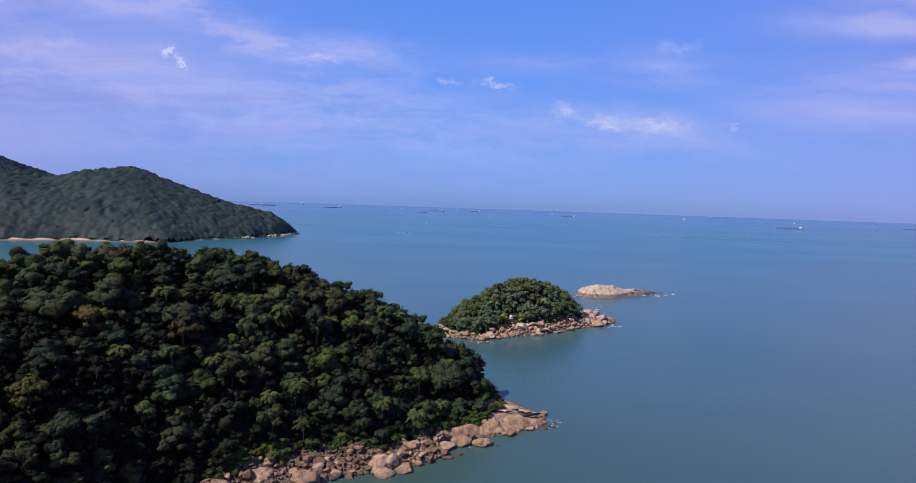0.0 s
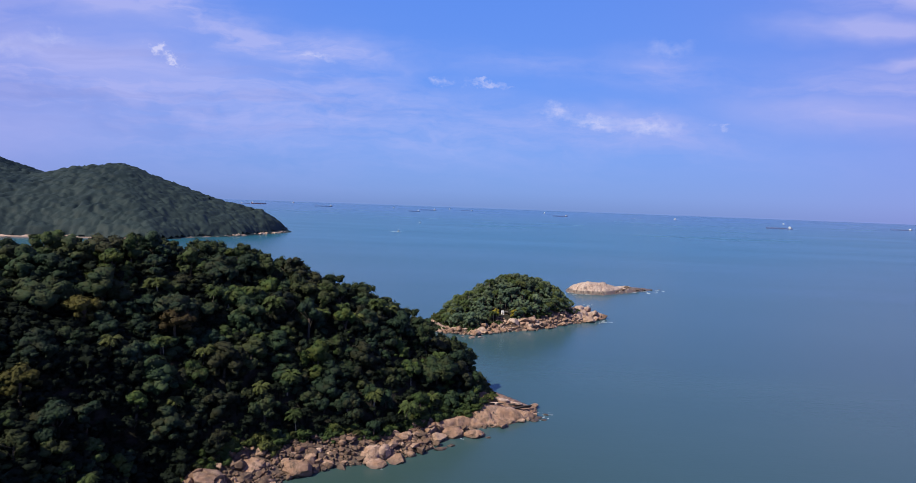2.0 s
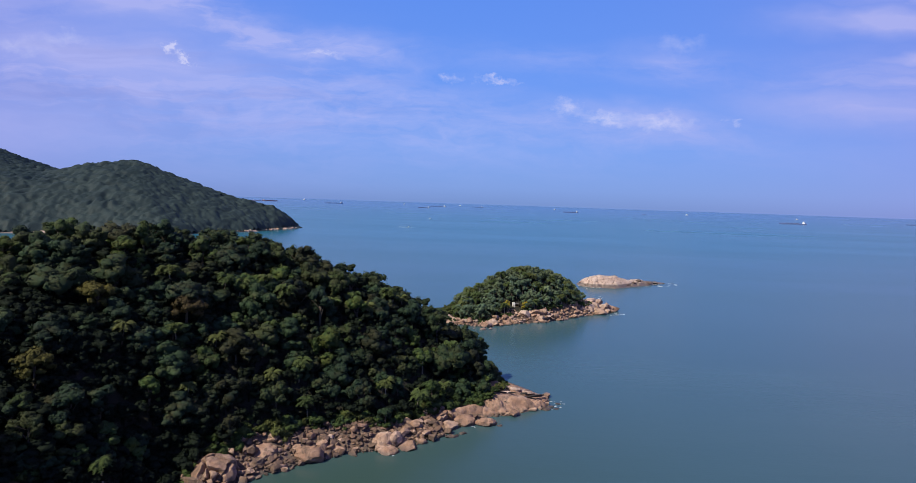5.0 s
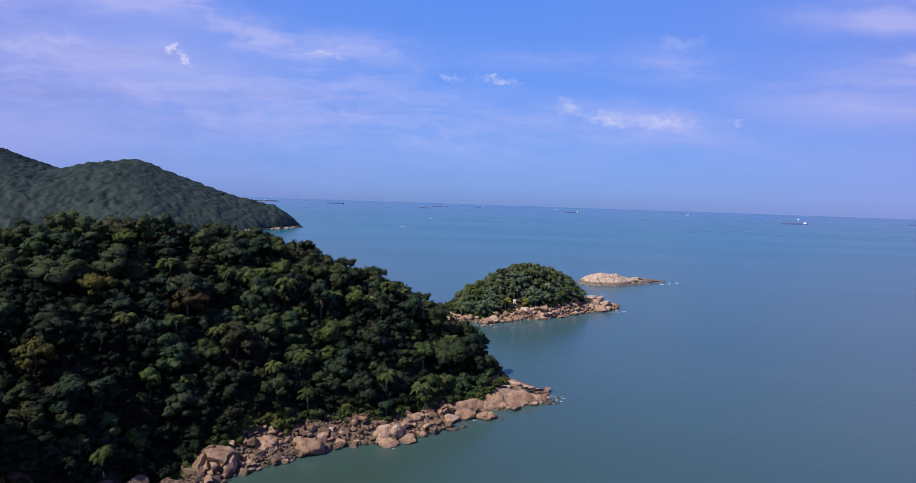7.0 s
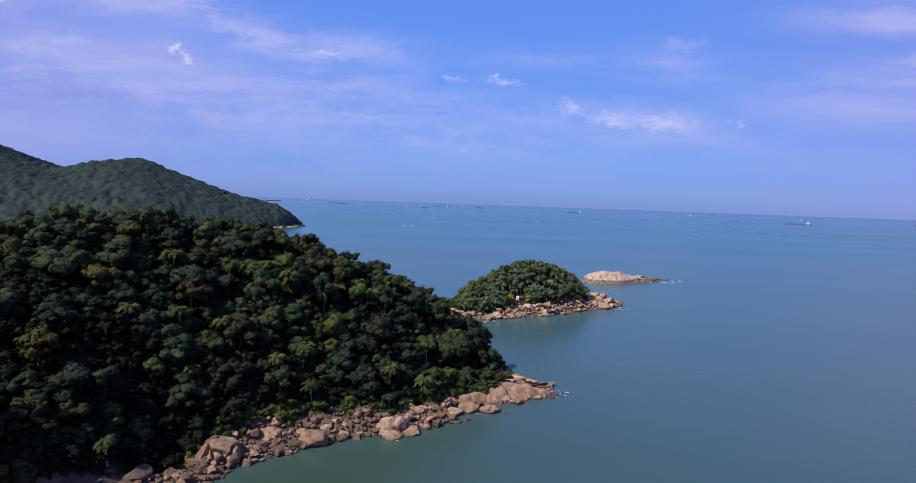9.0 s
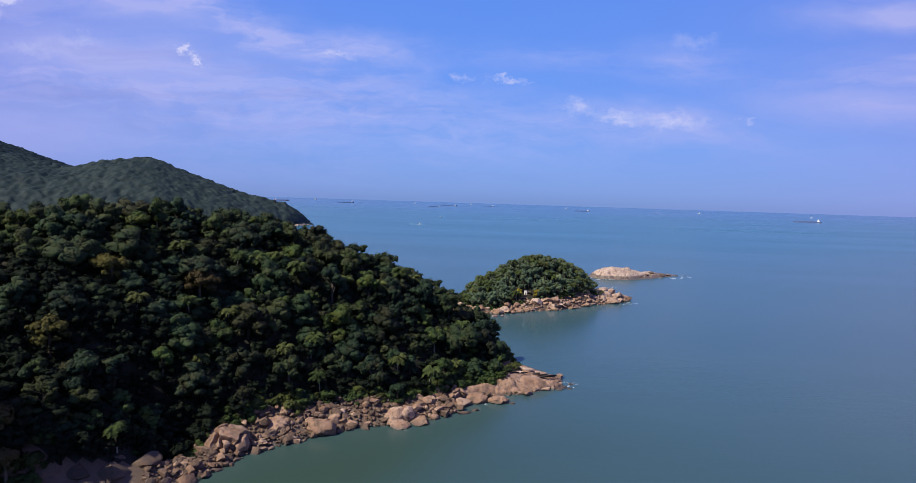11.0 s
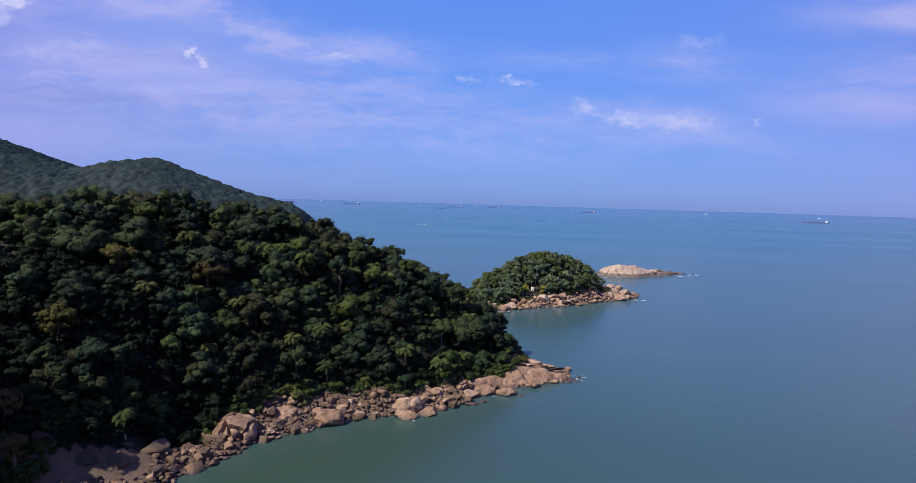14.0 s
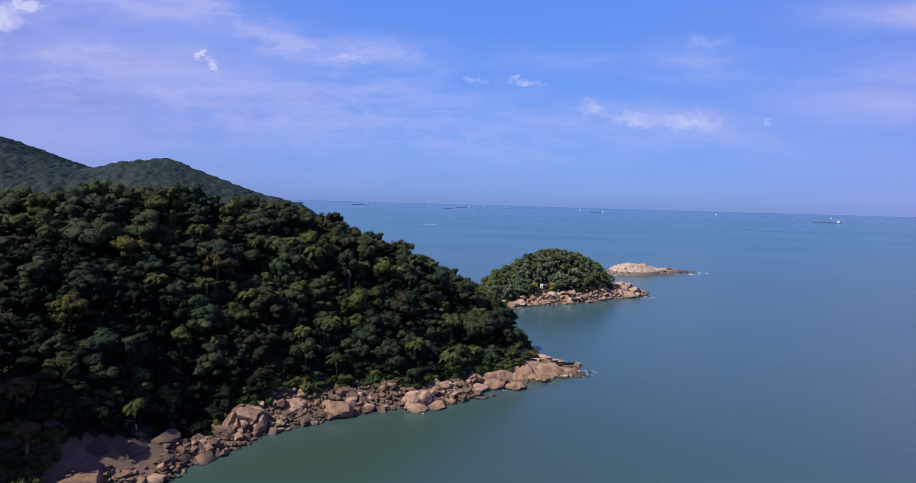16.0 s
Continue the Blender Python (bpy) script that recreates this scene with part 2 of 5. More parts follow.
def granite_build(n, stops=((0.28, (0.040, 0.023, 0.015)), (0.43, (0.105, 0.061, 0.040)), (0.58, (0.215, 0.132, 0.088)), (0.80, (0.41, 0.290, 0.215))), dirt=0.70, wet=0.35, lit=0.74):
    p = world_place(n)
    rnd = n.math("ADD", n.math("MULTIPLY", n.add("ShaderNodeObjectInfo").outputs["Random"], 0.6), n.math("MULTIPLY", n.add("ShaderNodeNewGeometry").outputs["Random Per Island"], 0.5))
    big = n.noise(p, 0.33, 5.0, 0.6, 0.4)
    mid = n.noise(p, 1.7, 6.0, 0.65)
    fine = n.noise(p, 9.0, 5.0, 0.7)
    t = n.math("ADD", n.math("MULTIPLY", big, 0.55), n.math("ADD", n.math("MULTIPLY", mid, 0.32), n.math("MULTIPLY", rnd, 0.34)))
    col = n.ramp(t, stops)
    rust = n.ramp(n.noise(p, 0.8, 4.0), [(0.52, (0, 0, 0)), (0.68, (1, 1, 1))])
    col = n.mix(n.math("MULTIPLY", rust, 0.34), col, (0.26, 0.125, 0.065, 1))
    stain = n.ramp(n.noise(n.add("ShaderNodeMapping", Vector=p, Scale=(1.0, 1.0, 0.25)).outputs[0], 1.1, 5.0, 0.65), [(0.50, (0, 0, 0)), (0.66, (1, 1, 1))])
    col = n.mix(n.math("MULTIPLY", stain, dirt), col, (0.085, 0.062, 0.048, 1))
    # wet algae-dark tide band just above the water
    z = n.add("ShaderNodeSeparateXYZ", Vector=p).outputs[2]
    tide = n.math("SUBTRACT", n.math("ADD", wet, n.math("MULTIPLY", mid, 0.5)), z)
    tide = n.math("MULTIPLY", tide, 2.2, True)
    col = n.mix(n.math("MULTIPLY", tide, 0.75), col, (0.055, 0.045, 0.038, 1))
    col = n.mix(1.0, col, (lit, lit * 0.975, lit * 0.965, 1), "MULTIPLY")
    rough = n.math("SUBTRACT", 0.85, n.math("MULTIPLY", tide, 0.4))
    h = n.math("ADD", n.math("MULTIPLY", mid, 1.0), n.math("MULTIPLY", fine, 0.4))
    return principled(n, col, rough, bumped(n, h, 0.8, 0.28)), None


GRANITE = material("granite", lambda n: granite_build(n, lit=0.90))
GRANITE_PALE = material("pale_granite", lambda n: granite_build(n, ((0.25, (0.17, 0.105, 0.075)), (0.42, (0.37, 0.250, 0.185)), (0.60, (0.54, 0.40, 0.315)), (0.82, (0.66, 0.54, 0.455))), 0.7, 0.9))
GRANITE_ISLET = material("islet_granite", lambda n: granite_build(n, ((0.25, (0.20, 0.135, 0.105)), (0.42, (0.40, 0.295, 0.235)), (0.60, (0.56, 0.44, 0.365)), (0.82, (0.68, 0.58, 0.505))), 0.8, 1.7))
GRANITE_ISLE = material("island_granite", lambda n: granite_build(n, ((0.25, (0.11, 0.076, 0.060)), (0.42, (0.27, 0.190, 0.150)), (0.60, (0.44, 0.325, 0.265)), (0.82, (0.58, 0.46, 0.39))), 0.6))
GRANITE_PINK = material("pink_granite", lambda n: granite_build(n, ((0.25, (0.115, 0.066, 0.044)), (0.42, (0.22, 0.132, 0.088)), (0.60, (0.36, 0.228, 0.156)), (0.82, (0.60, 0.45, 0.355))), 0.8))
RUBBLE_BROWN = material("brown_rubble", lambda n: granite_build(n, ((0.25, (0.034, 0.021, 0.015)), (0.42, (0.085, 0.053, 0.037)), (0.60, (0.165, 0.107, 0.075)), (0.82, (0.33, 0.232, 0.170))), 0.7, 0.35, 0.66))
# dark rock for wet stones; also paints shade into rock gaps and corner boulders
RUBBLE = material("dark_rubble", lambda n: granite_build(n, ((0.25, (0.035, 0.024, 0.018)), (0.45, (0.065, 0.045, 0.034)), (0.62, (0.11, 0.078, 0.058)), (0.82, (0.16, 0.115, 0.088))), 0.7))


def soil_build(n):
    p = world_place(n)
    a, b = n.noise(p, 0.4, 5.0), n.noise(p, 3.5, 5.0, 0.7)
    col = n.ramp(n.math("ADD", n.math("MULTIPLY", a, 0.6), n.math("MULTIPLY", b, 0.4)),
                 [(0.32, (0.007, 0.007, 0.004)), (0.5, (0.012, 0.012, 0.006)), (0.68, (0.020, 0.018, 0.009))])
    return principled(n, col, 0.95, bumped(n, b, 0.8, 0.4)), None


SOIL = material("forest_floor", soil_build)


def sea_build(n):
    p = world_place(n)
    flat = n.add("ShaderNodeMapping", Vector=p, Scale=(1, 1, 0)).outputs[0]
    drift = n.noise(n.add("ShaderNodeMapping", Vector=flat, Scale=(0.0016, 0.006, 0), Rotation=(0, 0, 0.2)).outputs[0], 1.0, 4.0, 0.55)
    patch = n.noise(n.add("ShaderNodeMapping", Vector=flat, Scale=(0.010, 0.022, 0), Rotation=(0, 0, -0.25)).outputs[0], 1.0, 5.0, 0.6)
    t = n.math("ADD", n.math("MULTIPLY", drift, 0.7), n.math("MULTIPLY", patch, 0.3))
    col = n.ramp(t, [(0.34, (0.040, 0.088, 0.102)), (0.5, (0.047, 0.098, 0.112)), (0.66, (0.058, 0.113, 0.128))])
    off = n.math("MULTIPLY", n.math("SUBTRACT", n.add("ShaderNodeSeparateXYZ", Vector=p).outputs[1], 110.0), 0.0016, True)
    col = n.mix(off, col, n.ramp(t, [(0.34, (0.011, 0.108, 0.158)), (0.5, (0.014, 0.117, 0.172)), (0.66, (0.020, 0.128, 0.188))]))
    # haze towards the horizon, mixed into the sea's own colour
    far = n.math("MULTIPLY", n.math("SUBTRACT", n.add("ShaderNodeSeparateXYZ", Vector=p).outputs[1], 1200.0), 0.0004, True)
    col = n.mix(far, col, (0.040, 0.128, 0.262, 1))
    shoal = n.blob(n.vmath("MULTIPLY_ADD", n.add("ShaderNodeTexNoise", Vector=flat, Scale=0.05, Detail=3.0).outputs[1], (14, 14, 0), flat), (-14, 84), (85, 62), 38)
    col = n.mix(n.math("MULTIPLY", shoal, 1.2, True), col, (0.038, 0.074, 0.060, 1))
    col = n.mix(1.0, col, (0.80, 0.80, 0.82, 1), "MULTIPLY")
    swell = n.noise(n.add("ShaderNodeMapping", Vector=flat, Scale=(0.18, 0.38, 0), Rotation=(0, 0, -0.3)).outputs[0], 1.0, 3.0)
    chop = n.noise(n.add("ShaderNodeMapping", Vector=flat, Scale=(0.9, 1.9, 0), Rotation=(0, 0, 0.35)).outputs[0], 1.0, 4.0, 0.6)
    h = n.math("ADD", n.math("MULTIPLY", swell, 0.7), n.math("MULTIPLY", chop, 0.3))
    rough = n.math("ADD", 0.17, n.math("MULTIPLY", drift, 0.16))
    calm = n.math("SUBTRACT", 0.12, n.math("MULTIPLY", n.math("MULTIPLY", n.math("SUBTRACT", n.add("ShaderNodeSeparateXYZ", Vector=p).outputs[1], 250.0), 0.001, True), 0.11))
    return principled(n, col, rough, bumped(n, h, calm, 0.5), IOR=1.333, Specular_IOR_Level=0.43), None


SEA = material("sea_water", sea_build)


def paint(name, color, rough=0.5, metallic=0.0, wear=(0.16, 0.11, 0.08), amount=0.25, scale=0.5):
    def build(n):
        p = coords(n)
        a, b = n.noise(p, scale, 5.0, 0.65), n.noise(p, scale * 8, 4.0)
        w = n.ramp(n.math("ADD", n.math("MULTIPLY", a, 0.7), n.math("MULTIPLY", b, 0.3)), [(0.48, (0, 0, 0)), (0.72, (1, 1, 1))])
        col = n.mix(n.math("MULTIPLY", w, amount), (*color, 1), (*wear, 1))
        return principled(n, col, rough, bumped(n, b, 0.15, 0.02), Metallic=metallic), None
    return material(name, build)


# hull colour lifted and blued, distance haze put into the paint
HULL_DARK = paint("hazed_dark_hull_paint", (0.085, 0.12, 0.27), 0.5, 0, (0.13, 0.10, 0.12), 0.2, 0.08)
HULL_RED = paint("red_hull_paint", (0.19, 0.075, 0.10), 0.5, 0, (0.08, 0.05, 0.05), 0.4, 0.08)
SHIP_DECK = paint("deck_paint", (0.09, 0.09, 0.14), 0.7, 0, (0.06, 0.05, 0.05), 0.4, 0.1)
WHITE_PAINT = paint("white_paint", (0.78, 0.78, 0.76), 0.5, 0, (0.5, 0.45, 0.4), 0.3, 0.4)
WHITEWASH = paint("whitewash", (0.75, 0.74, 0.72), 0.8, 0, (0.4, 0.36, 0.3), 0.4, 0.8)
DARK_GLASS = paint("dark_window", (0.03, 0.035, 0.04), 0.15, 0, (0.03, 0.03, 0.03), 0.2)
ROOF_SHEET = paint("weathered_roof_sheet", (0.05, 0.05, 0.055), 0.7, 0, (0.12, 0.08, 0.06), 0.5, 1.2)
WOOD = paint("weathered_wood", (0.17, 0.12, 0.08), 0.8, 0, (0.08, 0.06, 0.05), 0.5, 2.0)

# near-black rock that paints the shadow under the tip's overhangs
OVERHANG_SHADE = paint("overhang_shade_rock", (0.016, 0.013, 0.011), 0.85, 0, (0.05, 0.036, 0.028), 0.5, 1.4)


def foam_build(n):
    p = world_place(n)
    g = n.noise(p, 2.2, 5.0, 0.7)
    col = n.ramp(g, [(0.30, (0.22, 0.29, 0.31)), (0.62, (0.60, 0.64, 0.66))])
    return principled(n, col, 0.8, bumped(n, g, 0.6, 0.1)), None


FOAM = material("sea_foam", foam_build)


# ---------------------------------------------------------------- mesh helpers
def mesh_from(name, verts, faces, mats, smooth=False, sharp=None, index=None):
    me = bpy.data.meshes.new(name)
    verts, faces = np.asarray(verts, dtype=np.float32), list(faces)
    me.from_pydata(verts, [], faces)
    for m in mats if isinstance(mats, (list, tuple)) else [mats]:
        me.materials.append(m)
    if index is not None:
        me.polygons.foreach_set("material_index", np.asarray(index, dtype=np.int32))
    if smooth:
        me.polygons.foreach_set("use_smooth", np.ones(len(me.polygons), dtype=bool))
        if sharp:
            me.set_sharp_from_angle(angle=radians(sharp))
    me.update()
    return me


def part(name, bm, mat, parent, label=""):
    """Links a bmesh or a mesh as one mesh object under a thing or a part."""
    if isinstance(bm, bmesh.types.BMesh):
        me = bpy.data.meshes.new(name)
        bm.to_mesh(me)
        bm.free()
        me.materials.append(mat)
    else:
        me = bm
    ob = new(name, me)
    ob.parent = parent
    return tagged(ob, label) if label else ob


ICO = {}


def ico(level):
    if level not in ICO:
        bm = bmesh.new()
        bmesh.ops.create_icosphere(bm, subdivisions=level, radius=1.0)
        bm.verts.ensure_lookup_table()
        v = np.array([q.co[:] for q in bm.verts])
        f = np.array([[q.index for q in fc.verts] for fc in bm.faces])
        bm.free()
        ICO[level] = (v, f)
    return ICO[level]


def wobble(v, amount, scale, seed):
    """Moves points along themselves by smooth noise."""
    o = Vector((seed * 7.13, seed * 3.71, seed * 1.97))
    k = np.array([noise.fractal(Vector(p) * scale + o, 1.0, 2.0, 3) for p in v])
    return v * (1 + amount * k)[:, None]


def tube(points, radii, sides=6):
    """Vertices and faces of a bent, tapered stem."""
    vs, fs = [], []
    for i, (p, r) in enumerate(zip(points, radii)):
        for k in range(sides):
            a = 2 * math.pi * k / sides
            vs.append((p[0] + r * math.cos(a), p[1] + r * math.sin(a), p[2]))
        if i:
            for k in range(sides):
                a, b = (i - 1) * sides + k, (i - 1) * sides + (k + 1) % sides
                fs.append((a, b, b + sides, a + sides))
    fs.append(tuple(range((len(points) - 1) * sides, len(points) * sides)))
    return vs, fs


def leaf_quads(rng, centres, normals, size):
    """One slightly folded leaf spray at every centre."""
    n = len(centres)
    nrm = normals + rng.normal(0, 0.26, (n, 3))
    nrm /= np.linalg.norm(nrm, axis=1)[:, None]
    side = np.cross(nrm, rng.normal(0, 1, (n, 3)))
    side /= np.linalg.norm(side, axis=1)[:, None] + 1e-9
    up = np.cross(side, nrm)
    s = size * rng.uniform(0.6, 1.35, (n, 1))
    a = centres - side * s * 0.62
    b = centres - up * s * 0.42 - nrm * s * 0.12
    c = centres + side * s * 0.62
    d = centres + up * s * 0.42 - nrm * s * 0.12
    v = np.stack([a, b, c, d], axis=1).reshape(-1, 3)
    f = np.arange(n * 4).reshape(n, 4)
    return v, f


def crown_arrays(seed, rx, rz, lobes, leaves, leaf, core=1, flat=0.0, heads=5, skirt=0.8):
    """Crown of several heads at uneven heights, each a bunch of leafy lobes, over a lower skirt; gives vertices, solid faces and leaf faces."""
    rng = np.random.default_rng(seed)
    vs, fs, lv, lf, base, lbase = [], [], [], [], 0, 0
    iv, if_ = ico(core)
    balls = []
    centres = [(np.array([0.0, 0.0, rz * 0.38]), 0.58 * rx)]
    for k in range(heads):
        a = k * 6.2832 / heads + rng.uniform(-0.5, 0.5)
        o = rx * rng.uniform(0.42, 0.66)
        centres.append((np.array([math.cos(a) * o, math.sin(a) * o, rz * (rng.uniform(-0.30, 0.50) * (1 - flat) + 0.20 * flat)]), rx * rng.uniform(0.34, 0.52)))
    for k in range(lobes):
        c0, big = centres[k % len(centres)]
        d = rng.normal(0, 1, 3)
        d /= np.linalg.norm(d)
        if rng.random() < 0.75:
            d[2] = abs(d[2])
        c = c0 + d * big * rng.uniform(0.55, 0.85) * np.array([1, 1, 0.8])
        balls.append((c, big * rng.uniform(0.34, 0.74), 0.78, 0.95))
    for c0, big in centres:
        balls.append((c0, big * 0.80, 0.80, 0.5))
    for k in range(int(lobes * skirt * 0.5)):
        a = rng.uniform(0, 6.2832)
        o = rx * rng.uniform(0.45, 0.85)
        balls.append((np.array([math.cos(a) * o, math.sin(a) * o, -rz * rng.uniform(0.25, 0.85)]), rx * rng.uniform(0.16, 0.30), 0.8, 0.9))
    for k, (c, r, fill, dense) in enumerate(balls):
        sq = np.array([rng.uniform(0.8, 1.2), rng.uniform(0.8, 1.2), rng.uniform(0.55, 0.95)])
        v = wobble(iv, 0.75, 1.7, seed * 31 + k) * r * fill * sq + c
        vs.append(v)
        fs.append(if_ + base)
        base += len(v)
        if not leaves:
            continue
        m = max(3, int(leaves * dense * (r / (0.22 * rx)) ** 1.6))
        dirs = rng.normal(0, 1, (m, 3))
        dirs[:, 2] += 0.3
        dirs /= np.linalg.norm(dirs, axis=1)[:, None]
        pts = dirs * r * rng.uniform(0.80, 1.16, (m, 1)) * sq + c
        dirs = dirs + 0.5 * (pts - np.array([0, 0, -0.4 * rz])) / rx
        q, qf = leaf_quads(rng, pts, dirs, leaf)
        lv.append(q)
        lf.append(qf + lbase)
        lbase += len(q)
    v = np.concatenate(vs + lv)
    quad = np.concatenate(lf) + base if lf else np.zeros((0, 4), int)
    return v, np.concatenate(fs), quad


def crown_mesh(name, mat, *a, **k):
    v, tri, quad = crown_arrays(*a, **k)
    faces = [tuple(t) for t in tri] + [tuple(q) for q in quad]
    me = mesh_from(name, v, faces, mat)
    flags = np.zeros(len(faces), dtype=bool)
    flags[:len(tri)] = True
    me.polygons.foreach_set("use_smooth", flags)
    return me


def trunk_mesh(seed, height, r, reach):
    """Tapered trunk that forks into limbs."""
    rng = np.random.default_rng(seed)
    vs, fs = [], []

    def stem(p0, p1, r0, r1, bend):
        pts, rad = [], []
        for i in range(5):
            t = i / 4
            w = math.sin(t * math.pi) * bend
            pts.append((p0[0] + (p1[0] - p0[0]) * t + w, p0[1] + (p1[1] - p0[1]) * t - w * 0.6, p0[2] + (p1[2] - p0[2]) * t))
            rad.append(r0 + (r1 - r0) * t)
        v, f = tube(pts, rad, 6)
        b = len(vs)
        vs.extend(v)
        fs.extend(tuple(i + b for i in q) for q in f)

    top = (rng.uniform(-0.3, 0.3), rng.uniform(-0.3, 0.3), height)
    stem((0, 0, -1.0), top, r * 1.3, r * 0.7, rng.uniform(-0.25, 0.25))
    for k in range(5):
        a = k * 1.2566 + rng.uniform(-0.4, 0.4)
        z0 = height * rng.uniform(0.62, 0.98)
        stem((top[0] * z0 / height, top[1] * z0 / height, z0),
             (math.cos(a) * reach, math.sin(a) * reach, height + rng.uniform(0.2, 1.4)), r * 0.5, r * 0.14, rng.uniform(-0.2, 0.2))
    return mesh_from("trunk", vs, fs, BARK, True)


def palm_meshes(seed, height, reach, fronds=19):
    rng = np.random.default_rng(seed)
    lean = rng.uniform(-0.9, 0.9, 2)
    pts, rad = [], []
    for i in range(8):
        t = i / 7
        pts.append((lean[0] * t * t, lean[1] * t * t, -0.8 + (height + 0.8) * t))
        rad.append(0.17 - 0.07 * t)
    v, f = tube(pts, rad, 7)
    trunk = mesh_from("trunk", v, f, PALM_BARK, True)
    head = np.array(pts[-1])
    vs, fs = [], []
    for k in range(fronds):
        a = k * 2.39996 + rng.uniform(-0.2, 0.2)
        rise = rng.uniform(0.0, 1.7)
        ln = reach * rng.uniform(0.85, 1.25)
        d = np.array([math.cos(a), math.sin(a), 0.0])
        s = np.array([-math.sin(a), math.cos(a), 0.0])
        prev = None
        n = int(rng.integers(7, 13))
        for i in range(n + 1):
            t = i / n
            p = head + d * ln * (t - 0.18 * t * t) + np.array([0, 0, ln * (rise * 0.9 * t - (0.62 + 0.55 * rise) * t * t)])
            w = 0.62 * math.sin(math.pi * min(1, 0.12 + t * 0.88)) * ln / 2.6
            if prev is not None:
                q, wq = prev
                for sg in (-1, 1):
                    b = len(vs)
                    tipv = (q + p) / 2 + s * sg * wq * rng.uniform(0.7, 1.15) + d * 0.2 - np.array([0, 0, rng.uniform(0.25, 0.8) * wq])
                    vs.extend([q, p, tipv + d * 0.22, tipv - d * 0.10])
                    fs.append((b, b + 1, b + 2, b + 3))
            prev = (p, max(w, 0.1))
    crown = mesh_from("crown", vs, fs, FROND)
    return trunk, crown


def boulder_mesh(seed, level=3, cuts=9, rough=0.10, mat=None, low=0.48):
    rng = np.random.default_rng(seed + 500)
    v, f = ico(level)
    v = wobble(v, 0.30, 0.9, seed)
    for _ in range(cuts):
        nrm = rng.normal(0, 1, 3)
        nrm /= np.linalg.norm(nrm)
        lim = rng.uniform(low, 0.90)
        d = v @ nrm
        v = np.where((d > lim)[:, None], v - np.outer(d - lim, nrm) * 0.92, v)
    v = wobble(v, rough, 3.5, seed + 3)
    v *= np.array([1.0, rng.uniform(0.7, 0.95), rng.uniform(0.58, 0.8)])
    return mesh_from("boulder", v, [tuple(q) for q in f], mat or GRANITE, True, 26)


def box_bm(sx, sy, sz, at=(0, 0, 0), bevel=0.0):
    bm = bmesh.new()
    bmesh.ops.create_cube(bm, size=1.0, matrix=Matrix.Translation(at) @ Matrix.Diagonal((sx, sy, sz, 1)))
    if bevel:
        bmesh.ops.bevel(bm, geom=bm.edges[:], offset=bevel, segments=2, affect="EDGES")
    return bm


# ---------------------------------------------------------------- plan
def poly_distance(px, py, poly):
    """Signed distance to a closed outline: plus inside."""
    px, py = np.asarray(px, float), np.asarray(py, float)
    best, inside = np.full(px.shape, 1e9), np.zeros(px.shape, bool)
    for (x0, y0), (x1, y1) in zip(poly, poly[1:] + poly[:1]):
        dx, dy = x1 - x0, y1 - y0
        t = np.clip(((px - x0) * dx + (py - y0) * dy) / (dx * dx + dy * dy), 0, 1)
        best = np.minimum(best, np.hypot(px - x0 - t * dx, py - y0 - t * dy))
        cross = (y0 > py) != (y1 > py)
        inside ^= cross & (px < (x1 - x0) * (py - y0) / ((y1 - y0) or 1e-9) + x0)
    return np.where(inside, best, -best)


def ridge_height(px, py, ridge):
    """Distance to a ridge line and the height of its nearest stretch, blended between stretches."""
    px, py = np.asarray(px, float), np.asarray(py, float)
    best, wsum, hsum = np.full(px.shape, 1e9), np.zeros(px.shape), np.zeros(px.shape)
    for (x0, y0, h0), (x1, y1, h1) in zip(ridge, ridge[1:]):
        dx, dy = x1 - x0, y1 - y0
        t = np.clip(((px - x0) * dx + (py - y0) * dy) / (dx * dx + dy * dy), 0, 1)
        d = np.hypot(px - x0 - t * dx, py - y0 - t * dy)
        best = np.minimum(best, d)
        w = 1 / (d + 0.5) ** 4
        wsum += w
        hsum += w * (h0 + (h1 - h0) * t)
    return best, hsum / wsum


HEAD_SHORE = [(19.5, 126.4), (18, 124), (13.6, 119.6), (8.5, 117.6), (3.0, 114.6), (-0.6, 110.5), (-3.5, 104.9), (-8.5, 101.4), (-12, 99), (-19, 97), (-24, 93.6), (-28, 89.7),
              (-32, 86.8), (-34, 84), (-35.7, 79), (-39, 74), (-40, 69.5), (-44, 67), (-53, 62), (-58, 50), (-62, 38), (-74, 22), (-105, 10), (-180, 15), (-300, 60),
              (-330, 160), (-250, 235), (-140, 232), (-90, 208), (-50, 185), (-20, 164), (0, 153), (12, 143), (19, 133)]
HEAD_RIDGE = [(14, 132, 5.5), (8, 137, 10.0), (-5, 139, 18.7), (-20, 137, 26.8), (-49, 129, 35.6), (-60, 124, 36.5), (-72, 107, 37.3), (-84, 100, 35.4),
              (-110, 92, 37), (-180, 105, 46), (-260, 130, 40)]
ISLE_SHORE = [(-10, 209), (-0.7, 206), (9.6, 204), (18.6, 211), (32, 216.5), (46.7, 229), (64, 243), (66, 250), (56, 260), (36, 268), (12, 264), (-3, 246), (-9, 225)]
ISLE_RIDGE = [(2, 222, 10.3), (14, 231, 17.6), (27, 237, 21.6), (40, 242, 18.0), (50, 247, 10.0), (60, 248, 4.5)]
